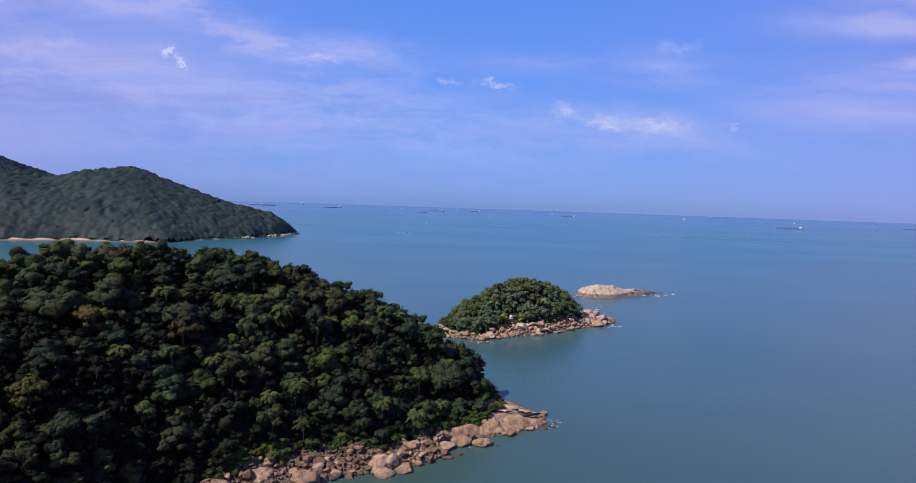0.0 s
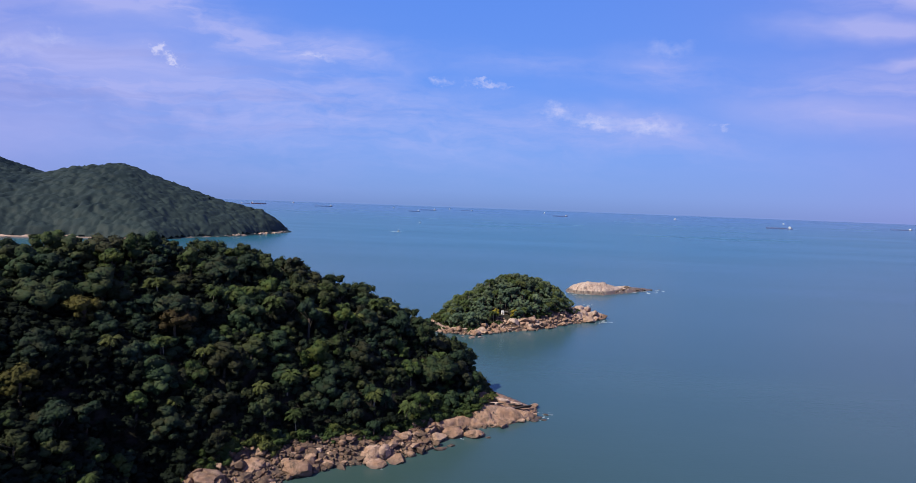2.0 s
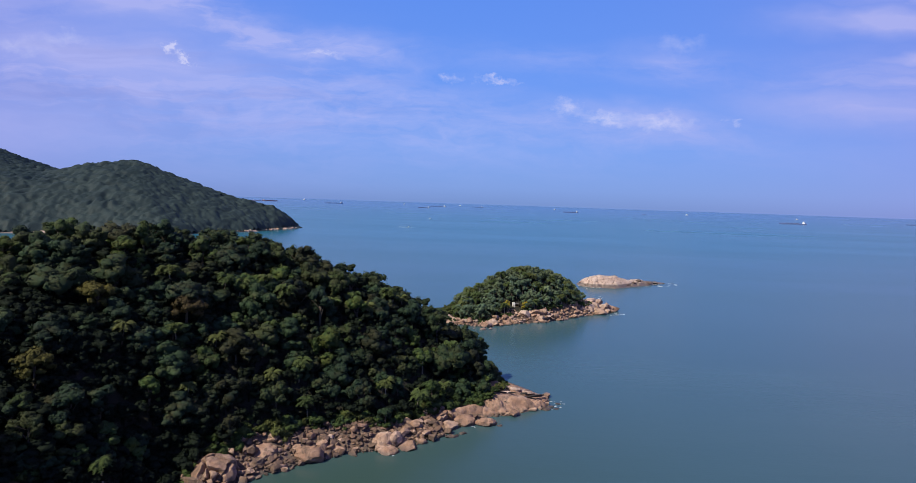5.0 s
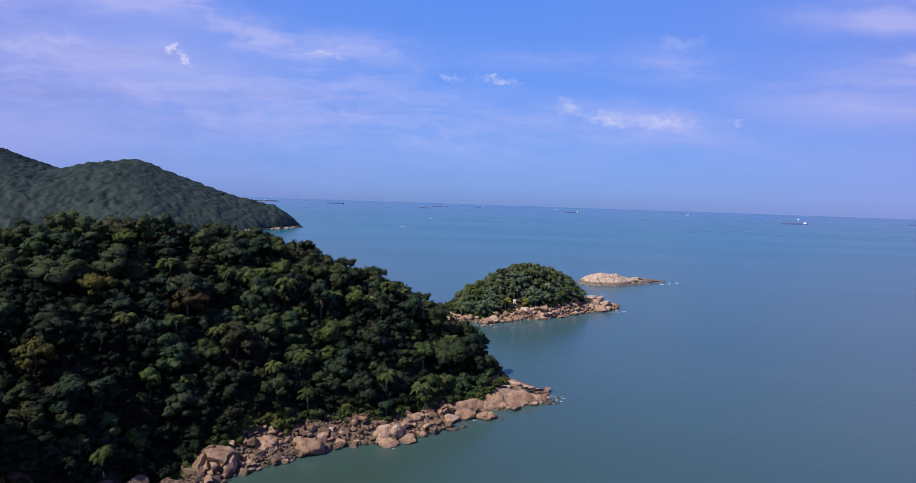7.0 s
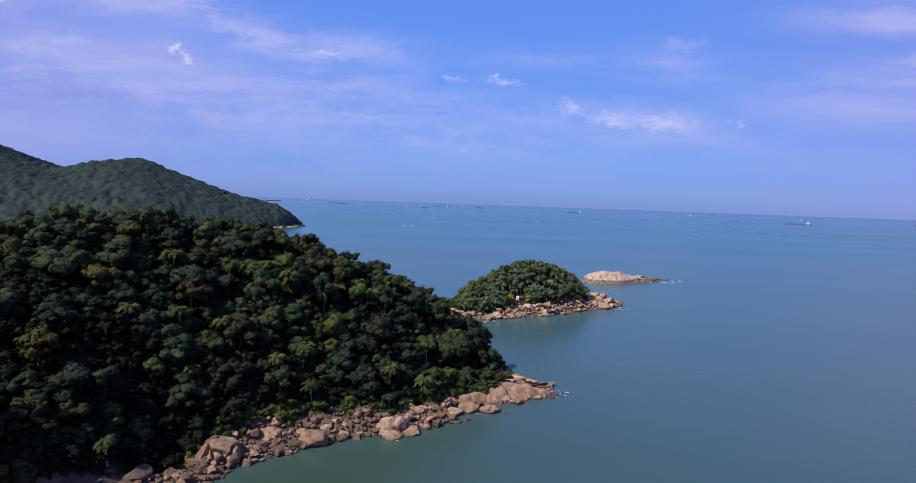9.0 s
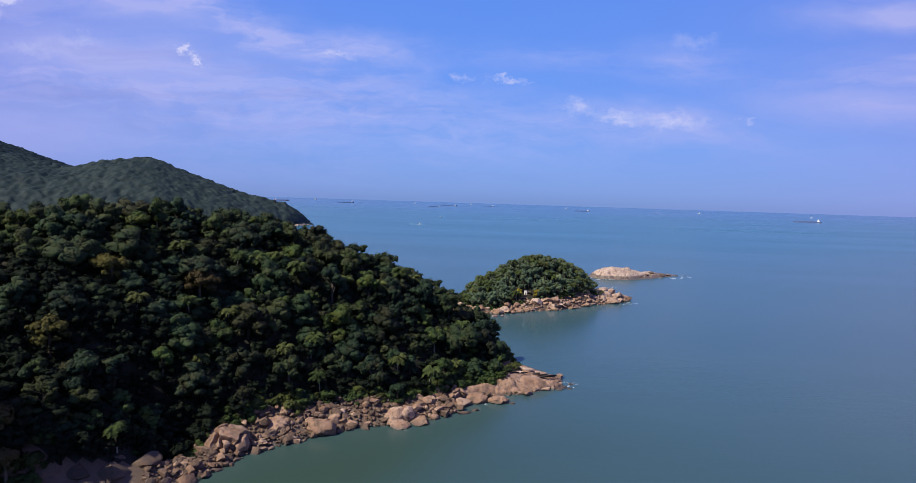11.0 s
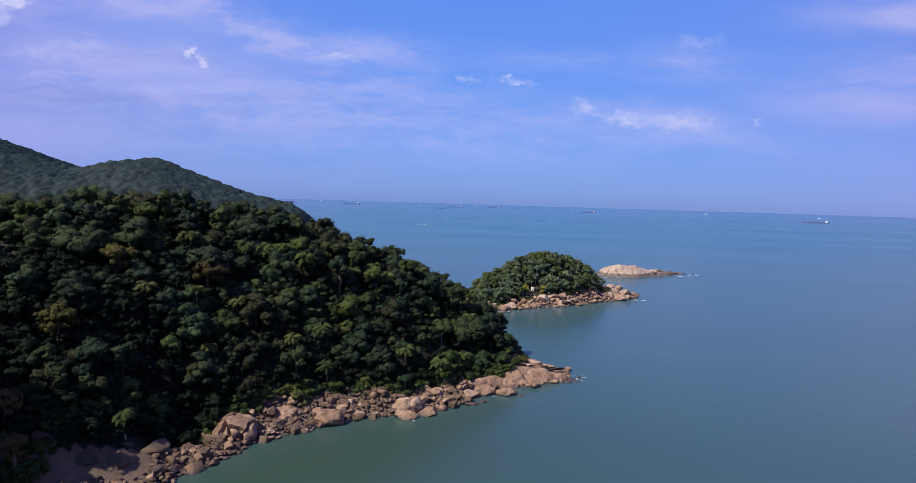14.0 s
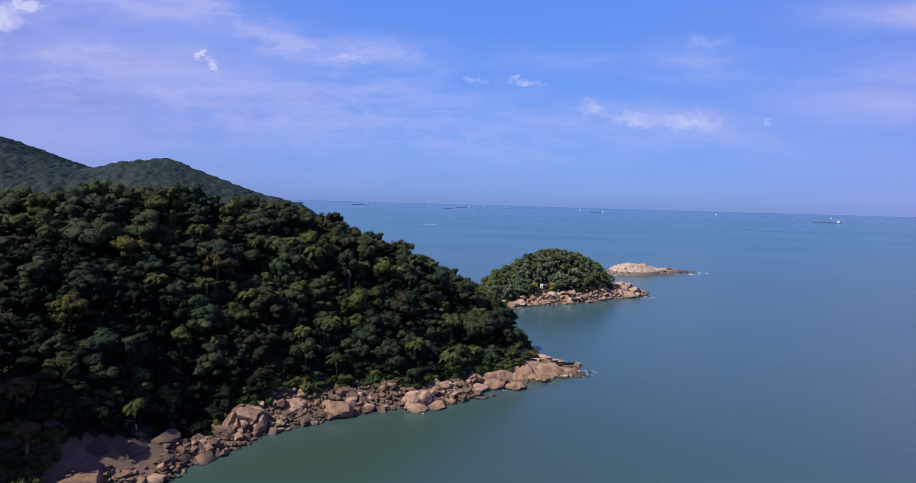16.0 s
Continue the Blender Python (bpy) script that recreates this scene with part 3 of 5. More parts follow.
FAR_SHORE = [(-227, 826), (-230, 791), (-250, 694), (-283, 641), (-293, 585), (-342, 578), (-390, 572), (-420, 556), (-520, 500), (-760, 420), (-1100, 600),
             (-1150, 1000), (-900, 1250), (-560, 1120), (-350, 950), (-250, 870)]
FAR_RIDGE = [(-236, 822, 8), (-267, 806, 30), (-309, 790, 39), (-374, 763, 63), (-415, 740, 82), (-453, 718, 76), (-495, 700, 64.5), (-560, 690, 78.2), (-640, 700, 108), (-800, 740, 130)]


# the last, tall knoll is added out of view to shade the left slope
HEAD_KNOLLS = [(-45.5, 84, -7.0, 6.5), (4, 124.5, 2.6, 6), (-15, 120, 2.0, 8), (-56, 70.5, 3.5, 6), (-62, 94, -2.5, 6), (-36, 98, 1.2, 6), (-69, 57, 26, 9)]


def canopy(px, py, shore, ridge, power=1.7):
    d = poly_distance(px, py, shore)
    r, h = ridge_height(px, py, ridge)
    s = np.clip(d, 0, None) / (np.clip(d, 0, None) + r + 1e-6)
    z = h * (1 - (1 - s) ** power)
    if shore is HEAD_SHORE:
        for x, y, up, wide in HEAD_KNOLLS:
            z = z + up * np.exp(-((px - x) ** 2 + (py - y) ** 2) / wide ** 2) * np.clip(d / 6, 0, 1)
    return d, z


def lumps(px, py, size, seed):
    return np.array([noise.fractal(Vector((a / size + seed, b / size, seed * 1.7)), 1.0, 2.0, 4) for a, b in zip(np.ravel(px), np.ravel(py))]).reshape(np.shape(px))


def tip_limit(px, py):
    """The bare rock of the headland's tip falls away seawards."""
    return 3.7 - 0.30 * (px - 9) - 0.22 * np.clip(py - 129, 0, None)


def ground_height(px, py, shore, ridge, tree, reach, bump=0.5, power=1.7):
    """Ground under the trees, and sea bed beyond the shore."""
    d, c = canopy(px, py, shore, ridge, power)
    z = c - tree * np.clip(d / reach, 0, 1) + lumps(px, py, 5.0, 3.0) * bump * np.clip(d / 3, 0.2, 1)
    if shore is HEAD_SHORE:
        z = np.where(px > 4.5, np.minimum(z, tip_limit(px, py) - 0.7 + 6 * np.clip((8.5 - px) / 4, 0, 1)), z)
    return d, np.where(d > 0, z, 0.45 * d - 0.15)


def terrain(name, label, shore, ridge, tree, reach, step, box, rock_width, bare=None, mats=None, bump=0.5):
    x0, y0, x1, y1 = box
    xs, ys = np.arange(x0, x1 + step, step), np.arange(y0, y1 + step, step)
    gx, gy = np.meshgrid(xs, ys)
    d, z = ground_height(gx, gy, shore, ridge, tree, reach, bump)
    keep = d > -5 - step
    idx = -np.ones(gx.shape, int)
    idx[keep] = np.arange(keep.sum())
    verts = np.stack([gx[keep], gy[keep], z[keep]], axis=1)
    faces, mat = [], []
    wave = lumps(gx, gy, 6.0, 9.0)
    for j in range(gx.shape[0] - 1):
        for i in range(gx.shape[1] - 1):
            q = (idx[j, i], idx[j, i + 1], idx[j + 1, i + 1], idx[j + 1, i])
            if min(q) >= 0:
                faces.append(q)
                rock = d[j, i] < rock_width + wave[j, i] * 2 or (bare is not None and bare(gx[j, i], gy[j, i]))
                mat.append(0 if rock else 1)
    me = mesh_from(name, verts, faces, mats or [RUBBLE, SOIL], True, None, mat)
    return tagged(new(name, me), label, "ground", kind="structure")


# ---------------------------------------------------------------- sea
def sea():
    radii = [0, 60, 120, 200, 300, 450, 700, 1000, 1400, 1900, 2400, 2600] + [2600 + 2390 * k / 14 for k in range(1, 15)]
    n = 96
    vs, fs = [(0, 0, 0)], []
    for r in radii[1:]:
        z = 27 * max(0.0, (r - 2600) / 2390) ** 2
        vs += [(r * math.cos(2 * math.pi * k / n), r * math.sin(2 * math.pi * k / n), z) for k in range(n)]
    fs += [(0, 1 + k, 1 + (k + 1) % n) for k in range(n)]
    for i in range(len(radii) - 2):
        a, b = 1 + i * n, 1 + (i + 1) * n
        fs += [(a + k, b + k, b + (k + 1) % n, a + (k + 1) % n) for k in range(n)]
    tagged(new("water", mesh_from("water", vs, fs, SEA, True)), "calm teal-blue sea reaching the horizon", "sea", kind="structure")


def sea_level(x, y):
    return 27 * max(0.0, (math.hypot(x, y) - 2600) / 2390) ** 2


sea()


def bare_tip(x, y):
    return x > 8.0 + 1.6 * math.sin(y * 0.9) + 0.9 * math.sin(y * 2.3 + 1) and y < 150


terrain("ground", "forested headland slope with a bare granite foot", HEAD_SHORE, HEAD_RIDGE, 5.2, 8, 1.25, (-190, 4, 26, 200), 6.0, bare_tip)
terrain("ground_island", "small island ground with a granite shore", ISLE_SHORE, ISLE_RIDGE, 6.0, 9, 1.5, (-20, 198, 72, 274), 4.2,
        lambda x, y: x > 52)
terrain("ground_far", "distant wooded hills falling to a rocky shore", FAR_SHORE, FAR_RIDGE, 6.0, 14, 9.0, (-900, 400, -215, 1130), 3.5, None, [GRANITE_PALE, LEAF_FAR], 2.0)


# ---------------------------------------------------------------- trees
def tree_kind(seed, rx, rz, height, lobes, leaves, leaf, mat=None, core=1, label="", category="tree", bush=False, flat=0.0, heads=5):
    base = new("bush" if bush else "tree")
    if not bush:
        part("trunk", trunk_mesh(seed, height, 0.16 + 0.02 * rx, rx * 0.6), BARK, base)
    me = crown_mesh("crown", mat or LEAF, seed, rx, rz, lobes, leaves, leaf, core=core, flat=flat, heads=heads)
    c = part("crown", me, mat or LEAF, base)
    c.location = (0, 0, 0.3 if bush else height - 0.1 * rz)
    return tagged(base, label, category)


TREES = [
    (tree_kind(11, 3.2, 3.0, 3.6, 24, 27, 0.30, core=2, label="dark green broadleaf tree with a rounded crown on the slope"), 3.0),
    (tree_kind(12, 3.8, 2.9, 3.8, 29, 27, 0.31, core=2, label="spreading dark green forest tree with a lumpy crown"), 2.9),
    (tree_kind(13, 2.4, 3.9, 3.8, 22, 27, 0.29, core=2, label="tall narrow forest tree with dense dark leaves"), 3.3),
    (tree_kind(14, 4.2, 2.3, 4.2, 30, 28, 0.29, core=2, label="broad flat-topped forest tree with olive green leaves", flat=0.8), 2.5),
    (tree_kind(15, 3.0, 3.2, 3.6, 20, 32, 0.28, core=2, label="open-crowned forest tree with light gaps"), 2.9),
    (tree_kind(16, 2.2, 2.7, 2.8, 18, 25, 0.28, core=2, label="young broadleaf tree with a small green crown"), 2.7),
    (tree_kind(17, 3.4, 3.6, 4.0, 28, 27, 0.30, core=2, label="full-crowned dark forest tree among others"), 3.4),
    (tree_kind(18, 2.6, 4.2, 4.6, 21, 30, 0.28, core=2, label="tall forest tree standing above its neighbours"), 3.4),
]
BUSHES = [tree_kind(41 + k, 1.5 + 0.3 * k, 1.1, 0.4, 16, 18, 0.30, LEAF_BUSH, label="bright green shrub at the edge of the shore rocks", category="shrub", bush=True) for k in range(3)]
ISLE_TREES = [tree_kind(61 + k, 2.1 + 0.35 * k, 2.9, 3.6, 22, 14, 0.30, LEAF_ISLE, label="green broadleaf tree on the small island") for k in range(4)]


def palm_kind(seed, height, reach):
    base = new("palm_tree")
    trunk, crown = palm_meshes(seed, height, reach)
    part("trunk", trunk, BARK, base)
    part("crown", crown, FROND, base)
    return tagged(base, "palm tree with drooping yellow-green fronds above the forest", "palm tree")


PALMS = [palm_kind(71, 5.0, 2.7), palm_kind(72, 5.8, 2.9), palm_kind(73, 4.4, 2.4)]


def scatter(box, spacing, seed):
    """Jittered points, at most one to a cell, no two too close."""
    rng = np.random.default_rng(seed)
    x0, y0, x1, y1 = box
    out, cells = [], {}
    for _ in range(int((x1 - x0) * (y1 - y0) / spacing ** 2 * 9)):
        x, y = rng.uniform(x0, x1), rng.uniform(y0, y1)
        ci, cj = int(x // spacing), int(y // spacing)
        if all(math.hypot(x - a, y - b) > spacing for i in (-1, 0, 1) for j in (-1, 0, 1) for a, b in cells.get((ci + i, cj + j), ())):
            cells.setdefault((ci, cj), []).append((x, y))
            out.append((x, y))
    return out


def head_ground(x, y):
    d, z = ground_height(np.array([x]), np.array([y]), HEAD_SHORE, HEAD_RIDGE, 5.2, 8)
    return float(d[0]), float(z[0])


def place(kind, x, y, z, s, rng, squash=1.0):
    ob = copy_thing(kind, pose(x, y, z, rng.uniform(-5, 5), rng.uniform(-5, 5), rng.uniform(0, 360)))
    ob.scale = (s, s, s * squash)
    return ob


def headland_forest():
    """Large crowns well apart, smaller trees lower down between them, palms on the foot of the slope."""
    rng = np.random.default_rng(5)
    large = scatter((-125, 52, 12, 172), 4.6, 21)
    small = [p for p in scatter((-125, 52, 12, 172), 2.7, 22) if min((p[0] - a) ** 2 + (p[1] - b) ** 2 for a, b in large) > 2.3 ** 2]
    pts = np.array(large + small)
    tall = np.arange(len(pts)) < len(large)
    d, z = ground_height(pts[:, 0], pts[:, 1], HEAD_SHORE, HEAD_RIDGE, 5.2, 8)
    ok = ((d > 5.6) | ((pts[:, 0] < -47) & (d > 4.6)) | ((pts[:, 0] > -5) & (d > 4.6))) & (pts[:, 0] < 4.8 + 0.10 * (pts[:, 1] - 120)) & (z > 1.0)
    # far side of the ridge: only the strip whose tops show
    back = poly_distance(pts[:, 0], pts[:, 1], [(a, b) for a, b, _ in HEAD_RIDGE[:-2]] + [(-110, 300), (20, 300)]) > 9
    ok &= ~back & (pts[:, 0] > -0.82 * pts[:, 1] - 6)
    # the steep foot of the slope carries scattered trees only
    steep = (pts[:, 0] < -38) & (pts[:, 1] < 92)
    ok &= (tall & (np.random.default_rng(51).random(len(pts)) < 0.62)) | ~steep
    pts, d, z, tall, steep = pts[ok], d[ok], z[ok], tall[ok], steep[ok]
    top, _ = ridge_height(pts[:, 0], pts[:, 1], HEAD_RIDGE)
    count, palms, rest = 0, 0, []
    for i in np.argsort(np.hypot(pts[:, 0], pts[:, 1])):
        x, y = pts[i]
        k = rng.integers(0, len(TREES))
        s = (rng.uniform(1.0, 1.42) if tall[i] else rng.uniform(0.55, 0.85)) * (0.70 + 0.30 * min(1.0, (d[i] - 5) / 9))
        if steep[i]:
            s *= rng.uniform(0.5, 0.95)
        if top[i] < 9:
            s = min(s, 1.12)
        drop = 1.3 + 5.4 * max(0.0, s - 1.0) - (rng.uniform(-0.5, 0.9) + (0.5 if top[i] < 9 else 0) + (1.0 if steep[i] else 0) if tall[i] else -0.5 * rng.random())
        if count < 200:
            if rng.random() < 0.20 and 7 < d[i] < 34 and -58 < x < 0 and palms < 34:
                place(PALMS[rng.integers(0, 3)], x + 0.8, y - 0.9, z[i] - 0.7, rng.uniform(0.62, 0.86), rng)
                s, palms = s * 0.75, palms + 1
            place(TREES[k][0], x, y, z[i] - drop, s, rng, rng.uniform(0.92, 1.12))
            count += 1
        else:
            rest.append((x, y, z[i] - drop + 0.6, s, k))
    # tall trees leaning out over the shaded boulders
    for x, y, sc in [(-52.5, 74.5, 0.85), (-55.5, 71.5, 0.9), (-50.0, 79.0, 0.8), (-48.0, 82.5, 0.75), (-54.0, 70.2, 0.55), (-52.2, 71.8, 0.6), (-50.6, 74.6, 0.6), (-48.8, 76.8, 0.62),
                     (-47.2, 79.0, 0.6), (-45.6, 80.8, 0.55), (-57.6, 69.6, 0.7), (-58.8, 73.0, 0.8), (-55.0, 76.4, 0.75), (-56.6, 67.6, 0.5)]:
        place(TREES[int(-x) % 8][0], x, y, head_ground(x, y)[1] - 0.6, sc, rng)
    stuff_forest("upper_slope_trees", rest, LEAF, rng, 3.0, 0.42, "dark green treetops along the upper headland ridge", 3.3, 22, 15, 1)


def stuff_forest(name, places, mat, rng, rx, leaf, label, height=4.4, lobes=10, leaves=16, core=1, heads=5, smooth=False, squash=1.0):
    """Many trees joined into one sheet of crowns with their trunks."""
    if not places:
        return
    kinds = [crown_arrays(300 + k, rx, rx * 0.8, lobes, leaves, leaf, core=core, heads=heads) for k in range(5)]
    vs, tris, quads, b = [], [], [], 0
    for x, y, z, s, k in places:
        v, t, q = kinds[k % 5]
        a = rng.uniform(0, 6.28)
        ca, sa = math.cos(a), math.sin(a)
        w = v @ np.array([[ca, sa, 0], [-sa, ca, 0], [0, 0, squash]]) * s + np.array([x, y, z + height * s])
        vs.append(w)
        tris.append(t + b)
        quads.append(q + b)
        b += len(w)
        tv, tf = tube([(x, y, z - 1), (x, y, z + height * s)], [0.2, 0.1], 4)
        vs.append(np.array(tv))
        quads.append(np.array([f for f in tf if len(f) == 4][:4]) + b)
        b += len(tv)
    faces = [tuple(t) for t in np.concatenate(tris)] + [tuple(q) for q in np.concatenate(quads)]
    tagged(new(name, mesh_from(name, np.concatenate(vs), faces, mat, smooth)), label, "trees", kind="stuff")


headland_forest()


def undergrowth():
    """Low saplings that close the forest between the trunks."""
    rng = np.random.default_rng(6)
    pts = np.array(scatter((-110, 54, 9, 150), 2.0, 24))
    d, z = ground_height(pts[:, 0], pts[:, 1], HEAD_SHORE, HEAD_RIDGE, 5.2, 8)
    back = poly_distance(pts[:, 0], pts[:, 1], [(a, b) for a, b, _ in HEAD_RIDGE[:-2]] + [(-110, 300), (20, 300)]) > 4
    ok = ((d > 6.0) | ((pts[:, 0] < -43) & (d > 7.0))) & ~back & (pts[:, 0] < 6.5) & (pts[:, 0] > -0.82 * pts[:, 1] - 4)
    places = [(x, y, zz - 0.3, rng.uniform(0.9, 1.6), int(rng.integers(0, 5))) for (x, y), zz in zip(pts[ok], z[ok])]
    thick = np.array(scatter((-72, 56, -36, 92), 1.5, 25))
    d, z = ground_height(thick[:, 0], thick[:, 1], HEAD_SHORE, HEAD_RIDGE, 5.2, 8)
    ok = ((d > 7.0) | ((thick[:, 0] < -49) & (d > 4.6))) & (thick[:, 0] > -0.84 * thick[:, 1] - 4)
    places += [(x, y, zz - 0.4, rng.uniform(0.8, 1.9), int(rng.integers(0, 5))) for (x, y), zz in zip(thick[ok], z[ok])]
    stuff_forest("undergrowth", places, LEAF_UNDER, rng, 1.5, 0.30, "saplings and undergrowth below the canopy, coloured dark as in shade", 1.3, 7, 7, 1, 2, True)


undergrowth()


def back_woods():
    """Forest on the far side of the ridge and on the land beside the view."""
    rng = np.random.default_rng(7)
    pts = np.array(scatter((-185, 14, 8, 190), 7.0, 27))
    d, z = ground_height(pts[:, 0], pts[:, 1], HEAD_SHORE, HEAD_RIDGE, 5.2, 8)
    back = poly_distance(pts[:, 0], pts[:, 1], [(a, b) for a, b, _ in HEAD_RIDGE[:-2]] + [(-110, 300), (20, 300)]) > 11
    side = pts[:, 0] < -0.82 * pts[:, 1] - 10
    ok = (d > 6) & (back | side)
    places = [(x, y, zz - 0.8, rng.uniform(0.8, 1.25), int(rng.integers(0, 5))) for (x, y), zz in zip(pts[ok], z[ok])]
    stuff_forest("back_woods", places, LEAF, rng, 3.6, 0.8, "dark green forest on the hidden side of the headland", 2.6, 8, 4, 1, 3)


back_woods()


def headland_bushes():
    rng = np.random.default_rng(8)
    pts = np.array(scatter((-62, 58, 10, 140), 1.35, 33))
    d, z = ground_height(pts[:, 0], pts[:, 1], HEAD_SHORE, HEAD_RIDGE, 5.2, 8)
    n = 0
    for (x, y), dd, zz in zip(pts, d, z):
        if (4.4 if x > -5 else 5.3 if x > -26 else 5.6) < dd < 8.2 and x < 7.0 and n < 250 and not (x < -42 and y < 83) and math.hypot(x - 9, y - 119) > 3 and not (x > -20 and rng.random() < 0.25):
            place(BUSHES[rng.integers(0, 3)], x, y, zz - 0.35, rng.uniform(0.7, 1.45), rng)
            n += 1


headland_bushes()

YELLOW = leaf_material("yellowing_leaves", [(0.0, (0.062, 0.062, 0.018)), (1.0, (0.102, 0.092, 0.024))])
RUSSET = leaf_material("russet_leaves", [(0.0, (0.060, 0.046, 0.020)), (1.0, (0.080, 0.064, 0.026))])


BLOOM = leaf_material("yellow_blossom", [(0.0, (0.22, 0.20, 0.025)), (1.0, (0.36, 0.30, 0.035))])


def odd_trees():
    for x, y, mat, rx, label in [(-60.5, 94.2, YELLOW, 3.1, "yellow-green flowering tree among dark forest trees"), (-48.5, 101.0, RUSSET, 3.4, "broad russet-brown tree among the green canopy"),
                                 (-59.8, 79.1, YELLOW, 2.4, "small yellowing tree on the shaded slope"),
                                 (-57.4, 66.4, RUSSET, 2.0, "small olive-brown tree rising from shoreline scrub"), (-54.6, 64.6, RUSSET, 1.6, "low olive-brown tree beside the shore boulders")]:
        ob = tree_kind(int(200 - x), rx, rx * 0.75, 3.6, 26, 34, 0.38, mat, label=label, flat=0.5)
        ob.location = (x, y, head_ground(x, y)[1] + 1.0)


odd_trees()


def tip_green():
    """Low scrub and small trees that thin out over the bare rock."""
    rng = np.random.default_rng(83)
    for x, y, sc in [(6.2, 125.5, 0.62), (7.4, 128.6, 0.58), (8.2, 131.6, 0.5), (8.6, 134.4, 0.45), (5.4, 122.2, 0.6), (6.6, 129.6, 0.8), (7.4, 131.0, 0.66), (6.0, 127.4, 0.85), (7.9, 129.6, 0.5)]:
        place(TREES[rng.integers(0, 3)][0], x, y, head_ground(x, y)[1] - 0.5, sc, rng)
    for x, y in [(7.6, 122.6), (8.4, 124.8), (9.2, 127.0), (10.0, 129.2), (10.6, 131.4), (6.6, 120.2), (9.8, 126.0), (8.0, 123.8), (10.9, 128.0), (9.4, 130.6), (7.2, 121.4)]:
        z = min(float(tip_limit(x, y)), 3.4)
        place(BUSHES[rng.integers(0, 3)], x, y, z - 0.1, rng.uniform(0.45, 0.8), rng, 0.8)


tip_green()


def corner_bushes():
    rng = np.random.default_rng(81)
    for x, y, z, s in [(-57.5, 62.5, 2.6, 1.5), (-55.0, 61.0, 2.2, 1.3), (-53.6, 63.4, 2.2, 1.2), (-58.5, 65.5, 3.4, 1.5), (-56.0, 65.2, 3.0, 1.4), (-52.6, 61.2, 1.8, 1.1), (-60.5, 60.0, 2.6, 1.6)]:
        place(BUSHES[rng.integers(0, 3)], x, y, z, s, rng)
    # dark thicket between the trees and the shaded boulders
    for x, y in scatter((-60, 63, -44, 80), 1.45, 82):
        d, z = head_ground(x, y)
        if 3.4 < d < 9.5 and x < -45 and min(math.hypot(x - a, y - b) for a, b in [(-46.0, 70.6), (-50.4, 69.4), (-47.2, 74.2)]) > 2.9:
            place(BUSHES[rng.integers(0, 3)], x, y, z - 0.2, rng.uniform(0.75, 1.2), rng)


corner_bushes()


def island_forest():
    rng = np.random.default_rng(9)
    pts = np.array(scatter((-12, 204, 60, 268), 1.8, 55))
    d, z = ground_height(pts[:, 0], pts[:, 1], ISLE_SHORE, ISLE_RIDGE, 6.0, 9)
    rest, n = [], 0
    for i in np.argsort(pts[:, 1] - 0.45 * pts[:, 0]):
        (x, y), dd, zz = pts[i], d[i], z[i]
        if dd < 3.3 or x > 50.0 or x < -3.0 or (y > 252 and x < 30) or math.hypot(x - 20.2, y - 217.8) < 3.3:
            continue
        if rng.random() < 0.26:
            place(PALMS[rng.integers(0, 3)], x, y, zz - 0.9, rng.uniform(0.68, 0.95), rng)
        elif n < 78:
            place(ISLE_TREES[rng.integers(0, 4)], x, y, zz - 0.1, rng.uniform(0.46, 0.80), rng, rng.uniform(1.05, 1.4))
            n += 1
        else:
            rest.append((x, y, zz - 0.1, rng.uniform(0.5, 0.82), int(rng.integers(0, 5))))
    for x, y in scatter((-12, 204, 54, 262), 1.9, 57):
        dq, zq = ground_height(np.array([x]), np.array([y]), ISLE_SHORE, ISLE_RIDGE, 6.0, 9)
        if (3.0 < dq[0] < 6.0 or (x > 48 and dq[0] > 5.5) or (-6.5 < x < 0.5 and dq[0] > 1.8)) and x < 56 and y < (222 + 0.55 * x if x > 0.5 else 240) and math.hypot(x - 20.2, y - 217.0) > 2.6:
            place(BUSHES[rng.integers(0, 3)], x, y, zq[0] - 0.2, rng.uniform(0.6, 1.0), rng)
    for x, y, sc in [(17.0, 216.4, 1.3), (24.4, 218.6, 1.1), (23.4, 217.8, 0.7)]:
        dq, zq = ground_height(np.array([x]), np.array([y]), ISLE_SHORE, ISLE_RIDGE, 6.0, 9)
        bloom = tree_kind(int(400 + x), 1.3, 1.2, 2.6, 12, 16, 0.24, BLOOM, label="small yellow-flowering tree beside the island hut")
        bloom.matrix_basis = pose(x, y, float(zq[0]) - 0.2) @ Matrix.Scale(sc, 4)
    stuff_forest("island_wood", rest, LEAF_ISLE, rng, 2.5, 0.32, "green treetops over the middle of the island", 3.8, 18, 14, 1)


island_forest()


